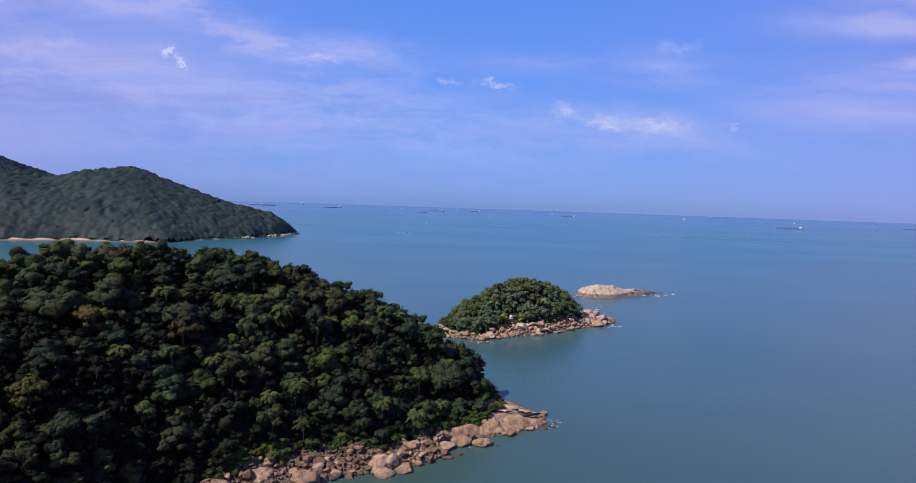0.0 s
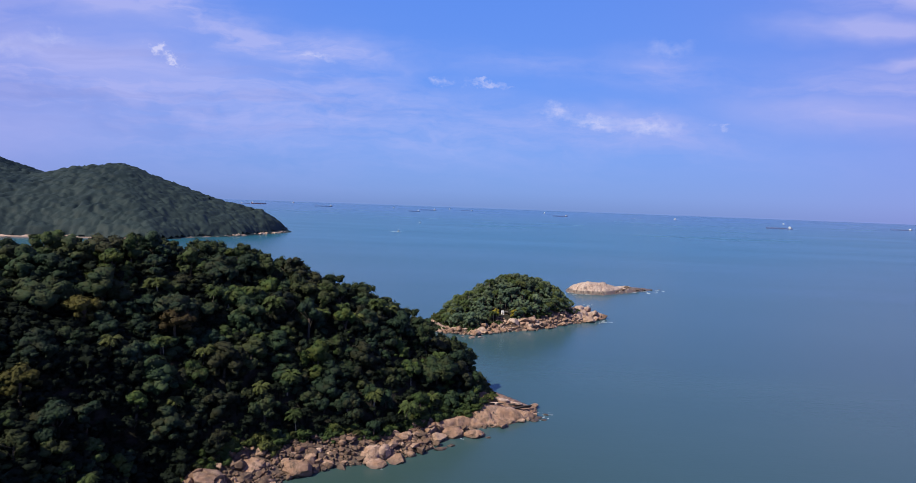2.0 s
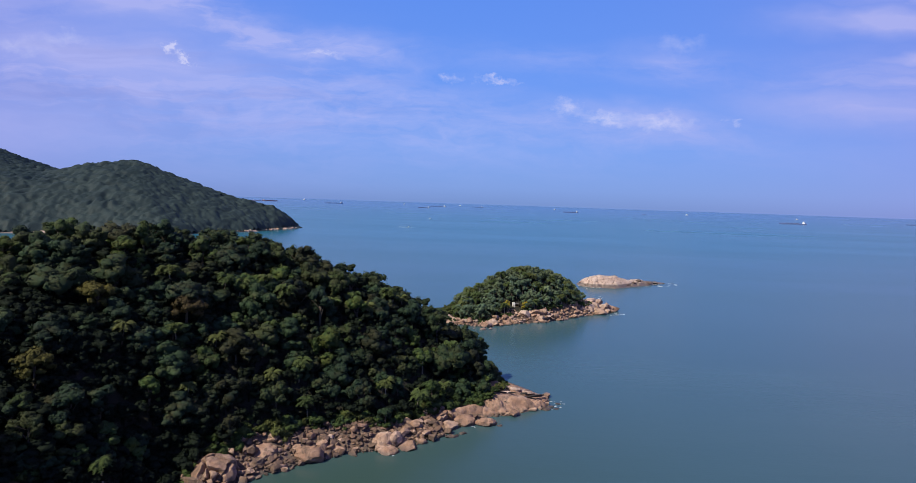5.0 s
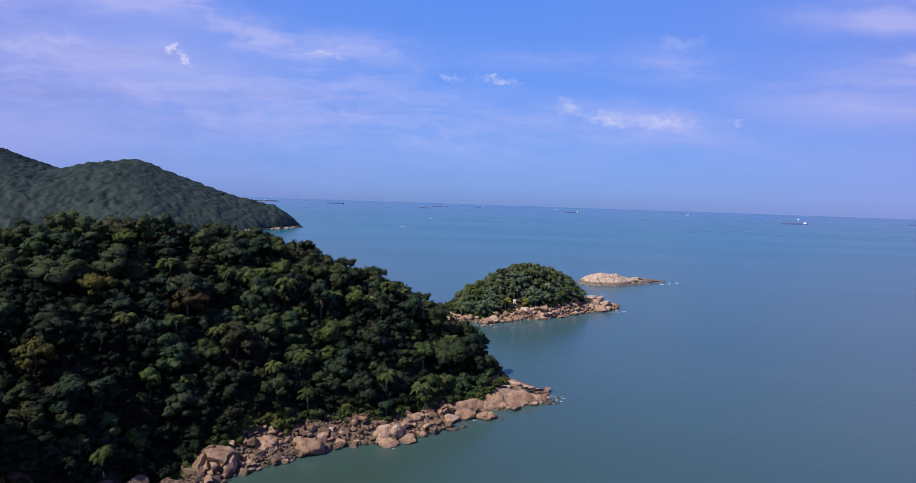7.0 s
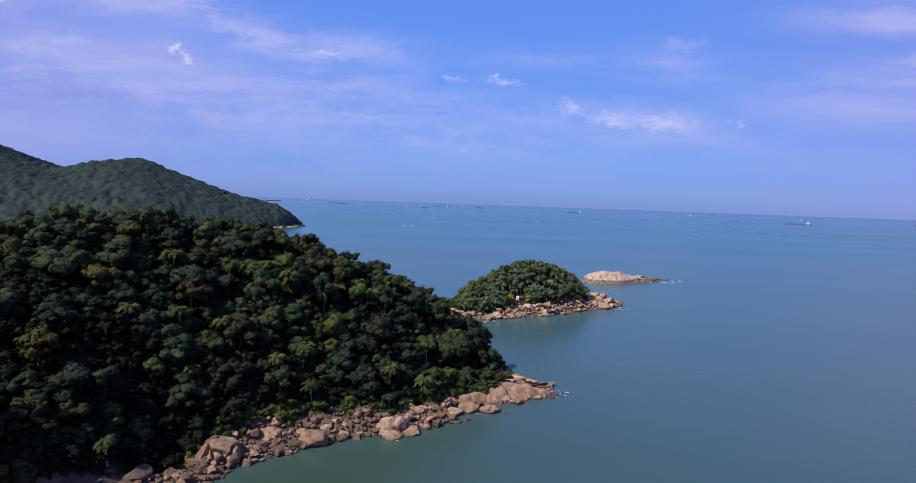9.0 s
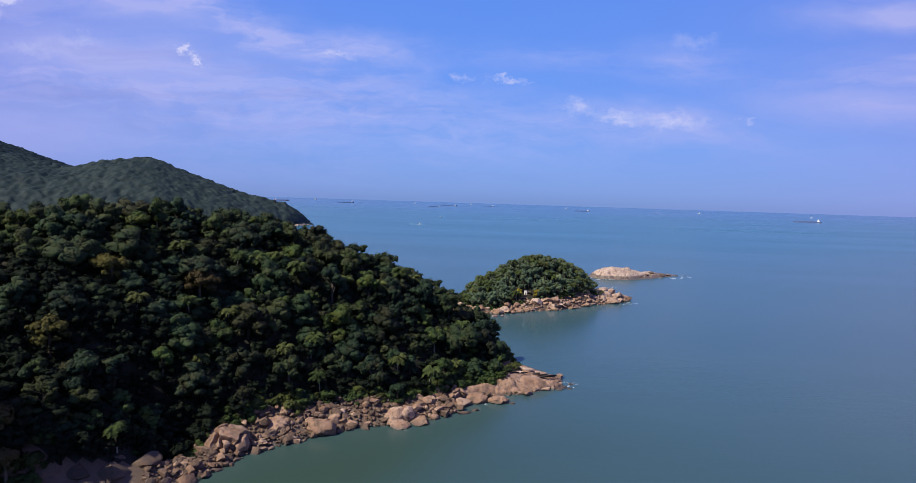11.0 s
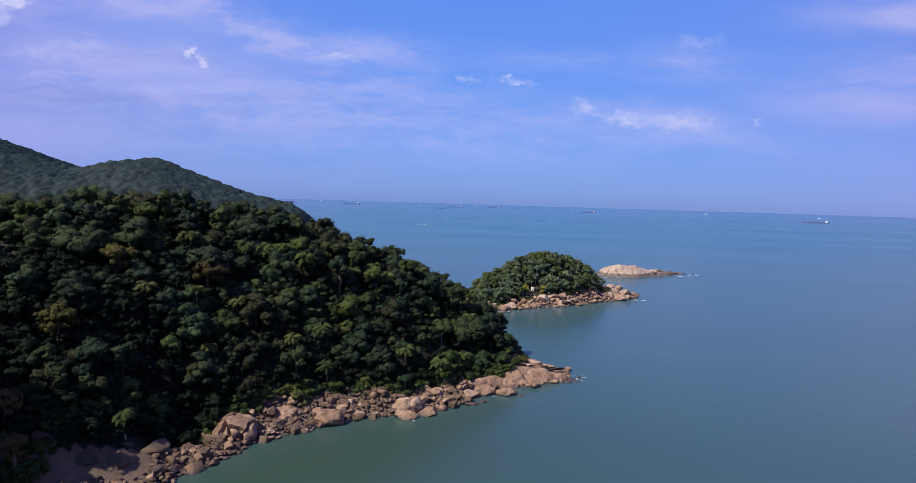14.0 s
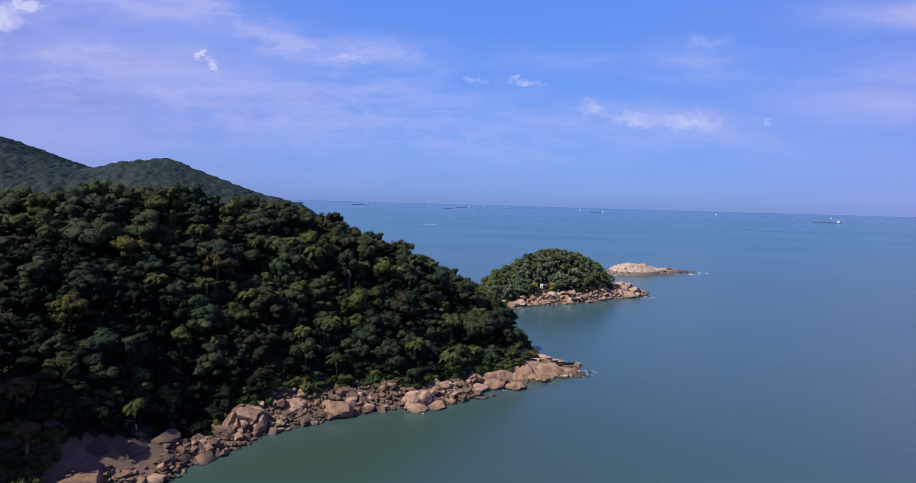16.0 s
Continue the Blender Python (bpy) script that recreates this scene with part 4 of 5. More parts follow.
def far_forest():
    """Closed canopy of the distant hills: domed treetops in one sheet, and taller crowns that break its outline."""
    rng = np.random.default_rng(10)
    step = 1.7
    xs, ys = np.arange(-900, -222, step), np.arange(440, 905, step)
    gx, gy = np.meshgrid(xs, ys)
    d, c = canopy(gx, gy, FAR_SHORE, FAR_RIDGE)
    use = (d > 5) & (gx > -0.90 * gy - 60)
    crest, _ = ridge_height(gx, gy, FAR_RIDGE)
    dome = np.zeros(gx.shape)
    for k in zip(*np.nonzero(use)):
        u, v = gx[k] + 5.0 * noise.noise(Vector((gx[k] / 9, gy[k] / 9, 1.0))), gy[k] + 5.0 * noise.noise(Vector((gx[k] / 9, gy[k] / 9, 9.0)))
        q, cell = noise.voronoi(Vector((u / 9.0, v / 9.0, 0.0)))
        q2, _ = noise.voronoi(Vector((u / 4.6, v / 4.6, 5.0)))
        w = noise.fractal(Vector((gx[k] / 3.0, gy[k] / 3.0, 7.7)), 1.0, 2.0, 3)
        h = math.sin(cell[0].x * 12.9 + cell[0].y * 78.2) * 43758.5
        gully = noise.fractal(Vector((gx[k] / 42, gy[k] / 42, 4.4)), 1.0, 2.0, 3)
        dome[k] = 1.6 * (0.8 - 2.2 * q[0] * q[0]) + 1.5 * (0.6 - 2.2 * q2[0] * q2[0]) + 0.5 * w + 1.8 * (h - math.floor(h) - 0.5) + 2.6 * gully * min(1.0, crest[k] / 60)
    z = c - 1.0 + dome + 3.0 * np.clip((d - 5) / 8, -0.5, 1) - 1.5
    idx = -np.ones(gx.shape, int)
    idx[use] = np.arange(use.sum())
    quads = np.stack([idx[:-1, :-1], idx[:-1, 1:], idx[1:, 1:], idx[1:, :-1]], axis=-1).reshape(-1, 4)
    quads = quads[quads.min(axis=1) >= 0]
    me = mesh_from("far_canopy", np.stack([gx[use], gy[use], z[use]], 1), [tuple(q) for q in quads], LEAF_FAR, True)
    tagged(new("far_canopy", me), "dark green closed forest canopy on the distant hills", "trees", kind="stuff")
    pts = np.array(scatter((-900, 440, -225, 900), 5.6, 77))
    d, c = canopy(pts[:, 0], pts[:, 1], FAR_SHORE, FAR_RIDGE)
    crest, _ = ridge_height(pts[:, 0], pts[:, 1], FAR_RIDGE)
    keep = (d > 8) & (pts[:, 0] > -0.90 * pts[:, 1] - 50) & (crest < 14)
    places = [(x, y, zz - 3.3, rng.uniform(0.6, 1.05), int(rng.integers(0, 5))) for (x, y), zz in zip(pts[keep], c[keep])]
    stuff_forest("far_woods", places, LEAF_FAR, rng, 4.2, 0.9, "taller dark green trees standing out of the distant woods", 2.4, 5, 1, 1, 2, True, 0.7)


far_forest()


# ---------------------------------------------------------------- rocks
BOULDERS = [boulder_mesh(k, 4 if k < 5 else 3, 14, 0.07, None, 0.46) for k in range(14)]
ROUND = [boulder_mesh(80 + k, 4, 5, 0.05, GRANITE_PINK, 0.72) for k in range(3)]
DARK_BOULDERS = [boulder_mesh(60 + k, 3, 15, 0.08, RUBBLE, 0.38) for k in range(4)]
SHADE_LEDGES = [boulder_mesh(70 + k, 3, 15, 0.06, OVERHANG_SHADE, 0.40) for k in range(2)]
SLABS = [boulder_mesh(40 + k, 4, 12, 0.06) for k in range(5)]
PALE_SLABS = [boulder_mesh(100 + k, 3, 16, 0.05, GRANITE_PALE, 0.40) for k in range(3)]
BLOCKS = [boulder_mesh(120 + k, 3, 22, 0.03, None, 0.34) for k in range(6)]
ISLE_BOULDERS = [boulder_mesh(140 + k, 3, 14, 0.06, GRANITE_ISLE, 0.42) for k in range(8)]


def cracked_mesh(seed):
    """Rounded granite mass split by deep joints."""
    v, f = ico(6)
    v = wobble(v, 0.22, 0.8, seed)
    out = []
    for p in v:
        q = Vector(p)
        dist, cell = noise.voronoi(Vector((q.x * 1.0 + 0.2 * noise.noise(q * 1.5), q.y * 1.0, q.z * 0.55 + seed)))
        h = math.sin(cell[0].x * 12.9 + cell[0].z * 78.2) * 43758.5
        out.append(p * (1 + 0.09 * (h - math.floor(h) - 0.5) - 0.34 * max(0.0, 1 - (dist[1] - dist[0]) / 0.10)))
    v = wobble(np.array(out), 0.03, 3.0, seed + 2)
    return mesh_from("boulder", v, [tuple(q) for q in f], GRANITE, True, 35)


CRACKED = cracked_mesh(7)


def boulder(me, x, y, z, r, rng, flat=1.0, turn=None, label="", group="shore boulders", long=1.0, tilt=18):
    ob = new("boulder", me)
    ob.matrix_basis = (pose(x, y, z, rng.uniform(-tilt, tilt), rng.uniform(-tilt, tilt), rng.uniform(0, 360) if turn is None else turn)
                       @ Matrix.Diagonal((r * long, r, r * flat, 1)))
    return tagged(ob, label or "pinkish-brown granite boulder lying on the rocky shore", "boulder", group)


def slab_field(gx, gy, size, turn, seed, long=1.7, crack=0.12):
    """Blocky bedrock: height steps and cracks between tilted slabs."""
    ca, sa = math.cos(turn), math.sin(turn)
    u, v = (gx * ca + gy * sa) / (size * long), (-gx * sa + gy * ca) / size
    warp = lumps(gx, gy, size * 0.8, seed) * 0.22
    out = np.zeros(gx.shape)
    for k in np.ndindex(gx.shape):
        dist, cell = noise.voronoi(Vector((u[k] + warp[k], v[k] - warp[k], seed)))
        h = math.sin(cell[0].x * 12.9 + cell[0].y * 78.2) * 43758.5
        h -= math.floor(h)
        tilt = (u[k] - cell[0].x) * (h - 0.5) * 1.2 + (v[k] - cell[0].y) * 0.9
        out[k] = (h - 0.5) * 1.0 + tilt * 0.7 - 1.1 * max(0.0, 1 - (dist[1] - dist[0]) / crack)
    return out


def whaleback(gx, gy, x, y, top, lx, ly, turn, power=2.4):
    """Rounded ridge of bare rock, long in one direction."""
    ca, sa = math.cos(radians(turn)), math.sin(radians(turn))
    u, v = ((gx - x) * ca + (gy - y) * sa) / lx, (-(gx - x) * sa + (gy - y) * ca) / ly
    return top * (1 - (np.abs(u) ** power + np.abs(v) ** power)) - 0.35


def granite_point():
    """Bare tip: smooth whalebacks, a long ramp by the water and a stepped ridge above them."""
    xs, ys = np.arange(-6, 24, 0.19), np.arange(109, 141, 0.19)
    gx, gy = np.meshgrid(xs, ys)
    d, c = canopy(gx, gy, HEAD_SHORE, HEAD_RIDGE)
    base = np.minimum(c - 5.2 * np.clip(d / 8, 0, 1) * np.clip((8 - gx) / 3, 0.15, 1), tip_limit(gx, gy)) * 0.8
    z = np.where(d > 0, base, 0.55 * d)
    z = np.where((gx < 5) & (gy < 120), np.minimum(z, 0.6), z) - 2.0 * np.clip((2 - gx) / 4, 0, 1)
    warp = lumps(gx, gy, 5.0, 5.0) * 0.7
    wx, wy = gx + warp, gy - warp
    rel = slab_field(gx, gy, 4.6, 0.42, 11.0, 2.3, 0.05)
    for x, y, top, lx, ly, turn, power in [(2.2, 117.0, 2.2, 7.4, 1.8, 27, 2.8), (7.4, 120.9, 3.0, 2.7, 2.6, 30, 2.8), (13.1, 122.7, 2.9, 4.1, 2.7, 20, 3.0),
                                           (17.2, 124.6, 1.8, 2.6, 2.0, 35, 2.4), (9.4, 119.4, 1.3, 2.2, 1.3, 10, 2.4), (14.2, 120.6, 1.1, 2.0, 1.2, 12, 2.4)]:
        z = np.maximum(z, whaleback(wx, wy, x, y, top, lx, ly, turn, power))
    # upper ridge with a broken front edge, falling seawards
    along = ((gx - 8.0) * 0.995 + (gy - 128.4) * -0.10)
    crest = 4.5 - 0.30 * along + 0.2 * np.sin(along * 1.7)
    front = 124.9 + 0.24 * (gx - 8) + 0.5 * np.sin(gx * 1.3) + warp * 0.5
    step = np.clip((gy - front) / 0.35, 0, 1)
    upper = crest - 0.32 * np.abs(gy - 127.6) - 0.1 * (gy - front)
    upper = np.where((along > -3) & (along < 12.5) & (gy < 131.5), upper * step - 2 * (1 - step), -2)
    z = np.maximum(z, upper)
    z = z + rel * 0.26 * np.clip((z + 0.5) / 1.5, 0, 1) + lumps(gx, gy, 1.2, 2.0) * 0.10
    nx = len(xs)
    faces = [(j * nx + i, j * nx + i + 1, (j + 1) * nx + i + 1, (j + 1) * nx + i) for j in range(len(ys) - 1) for i in range(nx - 1) if d[j, i] > -4 and z[j, i] > -2.4]
    me = mesh_from("bedrock", np.stack([gx.ravel(), gy.ravel(), z.ravel()], 1), faces, GRANITE_PINK, True, 40)
    tagged(new("bedrock", me), "cracked pink granite bedrock sloping to the headland's tip", "rock", kind="structure")


granite_point()


def head_rocks():
    rng = np.random.default_rng(14)
    shade = "large boulder below the shaded slope, its shade painted dark"
    edge = "large weathered granite boulder at the water's edge"
    # dark rock here paints the shade cast by the slope
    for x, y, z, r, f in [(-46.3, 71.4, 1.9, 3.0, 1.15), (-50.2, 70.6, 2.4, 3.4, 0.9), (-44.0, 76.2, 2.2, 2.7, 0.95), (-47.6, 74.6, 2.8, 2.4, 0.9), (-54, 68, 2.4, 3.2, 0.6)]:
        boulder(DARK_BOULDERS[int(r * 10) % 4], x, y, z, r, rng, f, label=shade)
    boulder(CRACKED, -37.2, 85.6, 0.9, 3.2, rng, 0.95, 20, "great round granite boulder split by deep cracks", long=1.08, tilt=6)
    # kind, x, y, z, radius, height, length, turn
    for kind, x, y, z, r, f, ln, turn in [
            (SLABS[0], -39.6, 87.2, 1.9, 1.9, 0.95, 1.0, 30), (BLOCKS[0], -41.2, 84.6, 1.0, 1.25, 0.9, 1.1, 60), (BLOCKS[1], -39.2, 83.0, 0.5, 1.3, 0.8, 1.0, 10),
            (BLOCKS[2], -36.4, 91.6, 1.9, 1.4, 1.3, 0.9, 80), (BLOCKS[3], -34.5, 91.2, 1.7, 1.5, 1.15, 0.9, 20), (ROUND[1], -31.8, 92.2, 1.6, 2.4, 0.85, 1.1, 15),
            (BLOCKS[4], -33.1, 89.0, 0.7, 1.5, 0.95, 1.1, 45), (BLOCKS[5], -28.4, 90.0, 0.4, 1.8, 0.85, 1.15, 25), (BLOCKS[1], -29.8, 92.6, 1.4, 1.2, 0.9, 1.0, 70),
            (ROUND[0], -24.3, 93.6, 0.8, 2.25, 0.95, 1.1, 10), (ROUND[2], -22.1, 98.8, 1.8, 0.7, 1.2, 0.9, 0), (BLOCKS[0], -21.4, 96.4, 1.2, 1.0, 0.9, 1.0, 0),
            (ROUND[2], -14.8, 105.3, 2.2, 1.05, 1.1, 1.0, 0), (SLABS[2], -13.6, 104.2, 1.7, 1.15, 0.8, 1.1, 30), (ROUND[0], -12.6, 100.5, 0.9, 1.75, 1.25, 1.0, 25), (ROUND[2], -10.9, 100.9, 1.1, 1.6, 1.2, 1.0, 60),
            (ROUND[1], -11.8, 98.3, 0.1, 1.9, 0.6, 1.05, 0), (SLABS[1], -8.5, 100.3, 0.2, 1.9, 0.6, 1.15, 20), (BLOCKS[2], -9.6, 103.2, 1.6, 1.4, 0.9, 1.0, 40),
            (BLOCKS[3], -7.6, 106.2, 2.0, 1.6, 0.9, 1.0, 10), (BLOCKS[4], -5.6, 104.6, 1.0, 1.2, 0.8, 1.1, 75), (BLOCKS[5], -10.8, 105.8, 2.2, 1.3, 1.0, 1.0, 30),
            (BLOCKS[5], -4.6, 112.9, 2.7, 1.0, 1.4, 0.8, 0), (BLOCKS[0], -2.6, 112.0, 2.0, 1.5, 0.9, 1.1, 25), (SLABS[3], -1.4, 109.6, 0.7, 1.6, 0.8, 1.1, 35),
            (ROUND[1], 1.6, 112.6, 0.4, 2.0, 0.9, 1.1, 10), (ROUND[2], 5.7, 112.6, 0.2, 1.9, 0.7, 1.2, 5), (DARK_BOULDERS[0], 8.6, 112.0, 0.0, 0.7, 0.7, 1.3, 0),
            (DARK_BOULDERS[1], -0.8, 105.7, 0.05, 0.9, 0.7, 1.5, 20), (DARK_BOULDERS[2], 1.3, 107.3, 0.05, 0.85, 0.6, 1.5, 35), (DARK_BOULDERS[3], 0.2, 106.6, 0.0, 0.5, 0.7, 1.2, 0), (BLOCKS[1], -3.0, 107.0, 0.4, 1.1, 0.8, 1.1, 0),
            (DARK_BOULDERS[3], 19.2, 122.4, 0.0, 1.3, 0.55, 1.3, 10), (DARK_BOULDERS[0], 21.4, 122.9, 0.0, 0.8, 0.55, 1.4, 0), (DARK_BOULDERS[2], 22.3, 126.0, 0.0, 0.7, 0.6, 1.4, 0), (DARK_BOULDERS[1], 20.2, 124.0, 0.0, 0.9, 0.5, 1.3, 30),
            (BLOCKS[2], 10.4, 117.9, 0.2, 1.2, 0.7, 1.2, 20), (BLOCKS[3], 12.6, 118.6, 0.1, 1.0, 0.6, 1.3, 15), (BLOCKS[4], 16.0, 121.2, 0.3, 1.3, 0.7, 1.2, 20),
            (SLABS[1], -49.0, 66.0, 1.0, 4.4, 0.40, 1.0, 30), (SLABS[2], -46.0, 69.0, 0.7, 2.2, 0.5, 1.0, 70)]:
        boulder(kind, x, y, z, r, rng, f, turn, edge, long=ln, tilt=7)
    # thin black slabs standing in for the dark gaps below overhangs
    for x, y, z, r, f, a, ln in [(17.3, 126.0, 1.75, 0.85, 0.75, 22, 3.2), (14.6, 125.4, 2.3, 0.6, 0.7, 16, 2.2), (9.4, 123.7, 2.95, 0.75, 0.75, 28, 2.6), (7.0, 122.8, 3.1, 0.6, 0.7, 40, 1.8), (11.9, 124.5, 2.75, 0.5, 0.6, 10, 2.0), (10.2, 121.4, 1.6, 0.4, 1.3, 70, 1.8)]:
        boulder(SHADE_LEDGES[int(x) % 2], x, y, z, r, rng, f, a, "black slab painted as overhang shade on the bare tip", long=ln, tilt=4)
    # broken blocks along the foot of the whalebacks, and pale slabs on the ridge
    for k in range(20):
        t = k / 19
        boulder(BLOCKS[k % 6], 7.6 + 10.6 * t + rng.uniform(-0.5, 0.5), 117.6 + 5.0 * t + rng.uniform(-0.5, 0.7), rng.uniform(0.0, 0.5), rng.uniform(0.45, 1.0), rng, rng.uniform(0.7, 1.0),
                label="angular granite block at the foot of the bare tip", long=rng.uniform(0.9, 1.4))
    for x, y, z, r, ln, turn in [(9.6, 126.2, 3.35, 0.9, 1.9, 12), (12.2, 126.9, 2.95, 1.0, 2.2, 4), (15.2, 127.3, 2.1, 0.9, 2.4, 2), (17.8, 127.8, 1.3, 0.7, 2.2, -4), (10.6, 124.9, 2.7, 0.8, 1.8, 24)]:
        boulder(PALE_SLABS[int(x) % 3], x, y, z, r, rng, 0.5, turn, "pale weathered granite slab on the ridge of the tip", long=ln, tilt=6)
    for x, y in scatter((-10, 102.5, -1, 113.5), 1.55, 93):
        dq, zq = head_ground(x, y)
        if -0.3 < dq < 5.6:
            r = rng.uniform(0.7, 1.25)
            boulder(BLOCKS[rng.integers(0, 6)], x, y, max(zq, 0.0) + rng.uniform(0.2, 0.8), r, rng, rng.uniform(0.85, 1.25), label="angular pinkish granite block in the boulder field", long=rng.uniform(0.8, 1.2), tilt=30)
    pts = np.array(scatter((-66, 52, 24, 145), 1.0, 91))
    d, z = ground_height(pts[:, 0], pts[:, 1], HEAD_SHORE, HEAD_RIDGE, 5.2, 8)
    cand = [(x, y, zz, dd) for (x, y), zz, dd in zip(pts, z, d) if -0.9 < dd < (6.4 if x > -43 else 2.6) and y < 128 + 0.3 * (x - 10) and x > -0.8 * y - 3]
    rng.shuffle(cand)
    small, middling = [], []
    for i, (x, y, zz, dd) in enumerate(cand):
        r = min(1.5, 0.44 * math.exp(rng.normal(0.25, 0.42)))
        if x > -2 and dd > 0.6 and y > 110:
            continue
        if i < 185:
            # shade of the slope above is put into these boulders' colour
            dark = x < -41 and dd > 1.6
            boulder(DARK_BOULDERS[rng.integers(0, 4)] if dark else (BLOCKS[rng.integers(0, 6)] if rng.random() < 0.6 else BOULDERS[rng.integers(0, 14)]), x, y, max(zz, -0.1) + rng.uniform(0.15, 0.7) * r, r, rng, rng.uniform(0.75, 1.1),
                    label="boulder below the shaded slope, coloured dark for its shade" if dark else "")
        elif i < 300:
            middling.append((x, y, max(zz, -0.1) + 0.4 * r, r))
        else:
            small.append((x, y, max(zz, -0.1) + 0.2 * r, r))
    pts = np.array(scatter((-66, 56, 20, 130), 0.60, 92))
    d, z = ground_height(pts[:, 0], pts[:, 1], HEAD_SHORE, HEAD_RIDGE, 5.2, 8)
    for (x, y), zz, dd in zip(pts, z, d):
        if -0.7 < dd < (6.0 if x > -43 else 2.0) and y < 112 and x > -0.8 * y - 3:
            r = 0.27 * math.exp(rng.normal(0.28, 0.45))
            small.append((x, y, max(zz, -0.05) + 0.35 * r + (0.25 if rng.random() < 0.4 else 0), r))
    stones("shore_rocks", middling, rng, "pinkish granite rocks strewn along the shore", GRANITE)
    stones("shore_stones", small, rng, "loose brown granite stones filling the shore", RUBBLE_BROWN)


def stones(name, places, rng, label, mat=None):
    if not places:
        return
    kinds = []
    for k in range(7):
        v, f = ico(2)
        v = wobble(v, 0.4, 1.1, 800 + k)
        g = np.random.default_rng(900 + k)
        for _ in range(9):
            nrm = g.normal(0, 1, 3)
            nrm /= np.linalg.norm(nrm)
            dd, lim = v @ nrm, g.uniform(0.45, 0.78)
            v = np.where((dd > lim)[:, None], v - np.outer(dd - lim, nrm), v)
        kinds.append((v * np.array([1.2, 0.9, 0.75]), f))
    vs, fs, b = [], [], 0
    for x, y, z, r in places:
        v, f = kinds[rng.integers(0, 7)]
        a = rng.uniform(0, 6.28)
        ca, sa = math.cos(a), math.sin(a)
        tip = np.array(Matrix.Rotation(rng.uniform(-0.6, 0.6), 3, "X")) @ np.array([[ca, sa, 0], [-sa, ca, 0], [0, 0, 1]])
        vs.append(v @ tip * r + np.array([x, y, z]))
        fs.append(f + b)
        b += len(v)
    me = mesh_from(name, np.concatenate(vs), [tuple(q) for q in np.concatenate(fs)], mat or GRANITE, True, 30)
    tagged(new(name, me), label, "stones", kind="stuff")


head_rocks()


def island_rocks():
    rng = np.random.default_rng(15)
    sizes = [(7.8, 199.6, 0.1, 1.7, 0.6), (10.4, 201.2, 0.1, 1.1, 0.7), (4.8, 201.0, 0.0, 0.7, 0.7), (52, 240, 2.4, 3.4, 0.8), (56, 242.5, 2.0, 3.2, 0.8),
                          (59.5, 244.5, 1.4, 3.2, 0.6), (49, 236, 1.8, 2.6, 0.8), (62, 246.5, 0.6, 3.2, 0.4), (55, 248, 3.2, 3.4, 0.8), (46, 232.5, 1.4, 2.4, 0.7),
                          (52.5, 236.8, 0.9, 2.0, 0.9), (-6, 210, 1.4, 2.2, 0.8), (-2.5, 209, 1.2, 2.0, 0.9), (58, 249, 2.4, 3.0, 0.8), (42, 230, 1.8, 2.2, 0.8), (50, 241, 3.4, 3.0, 0.7), (60.5, 241.5, 0.4, 2.4, 0.6), (55.5, 238.5, 0.8, 2.4, 0.8), (36, 224, 1.6, 2.4, 0.7), (28, 219.5, 1.4, 2.2, 0.8), (2, 208.5, 1.2, 2.0, 0.8)]
    for x, y, z, r, f in sizes:
        boulder(ISLE_BOULDERS[rng.integers(0, 8)], x, y, z + (0.5 if x > 44 else 0), r * (1.15 if x > 44 else 0.92), rng, f, label="large pinkish granite boulder on the island shore", group="island boulders")
    pts = np.array(scatter((-14, 200, 70, 262), 0.95, 95))
    d, z = ground_height(pts[:, 0], pts[:, 1], ISLE_SHORE, ISLE_RIDGE, 6.0, 9)
    n, small = 0, []
    for (x, y), zz, dd in zip(pts, z, d):
        if math.hypot(x - 20, y - 216.0) < 2.6 and dd > 1.5:
            small.append((x, y, zz + 0.15, rng.uniform(0.45, 0.8)))
            continue
        if -0.6 < dd < (3.9 if x < 44 else 7.0) and y < 222 + 0.55 * x and n < 2200:
            r = min(1.9, 0.58 * math.exp(rng.normal(0.30, 0.45)))
            if n % 7 == 0 and n < 700:
                boulder((ISLE_BOULDERS if rng.random() < 0.6 else BOULDERS)[rng.integers(0, 8)], x, y, max(zz, -0.1) + 0.3 * r, r * rng.uniform(0.9, 2.0), rng, rng.uniform(0.6, 1.0),
                        label="pinkish-brown granite boulder on the island shore", group="island boulders")
            else:
                small.append((x, y, max(zz, -0.1) + 0.25 * r, r))
            n += 1
    stones("island_stones", small, rng, "loose granite stones along the island shore", GRANITE_PINK)


island_rocks()


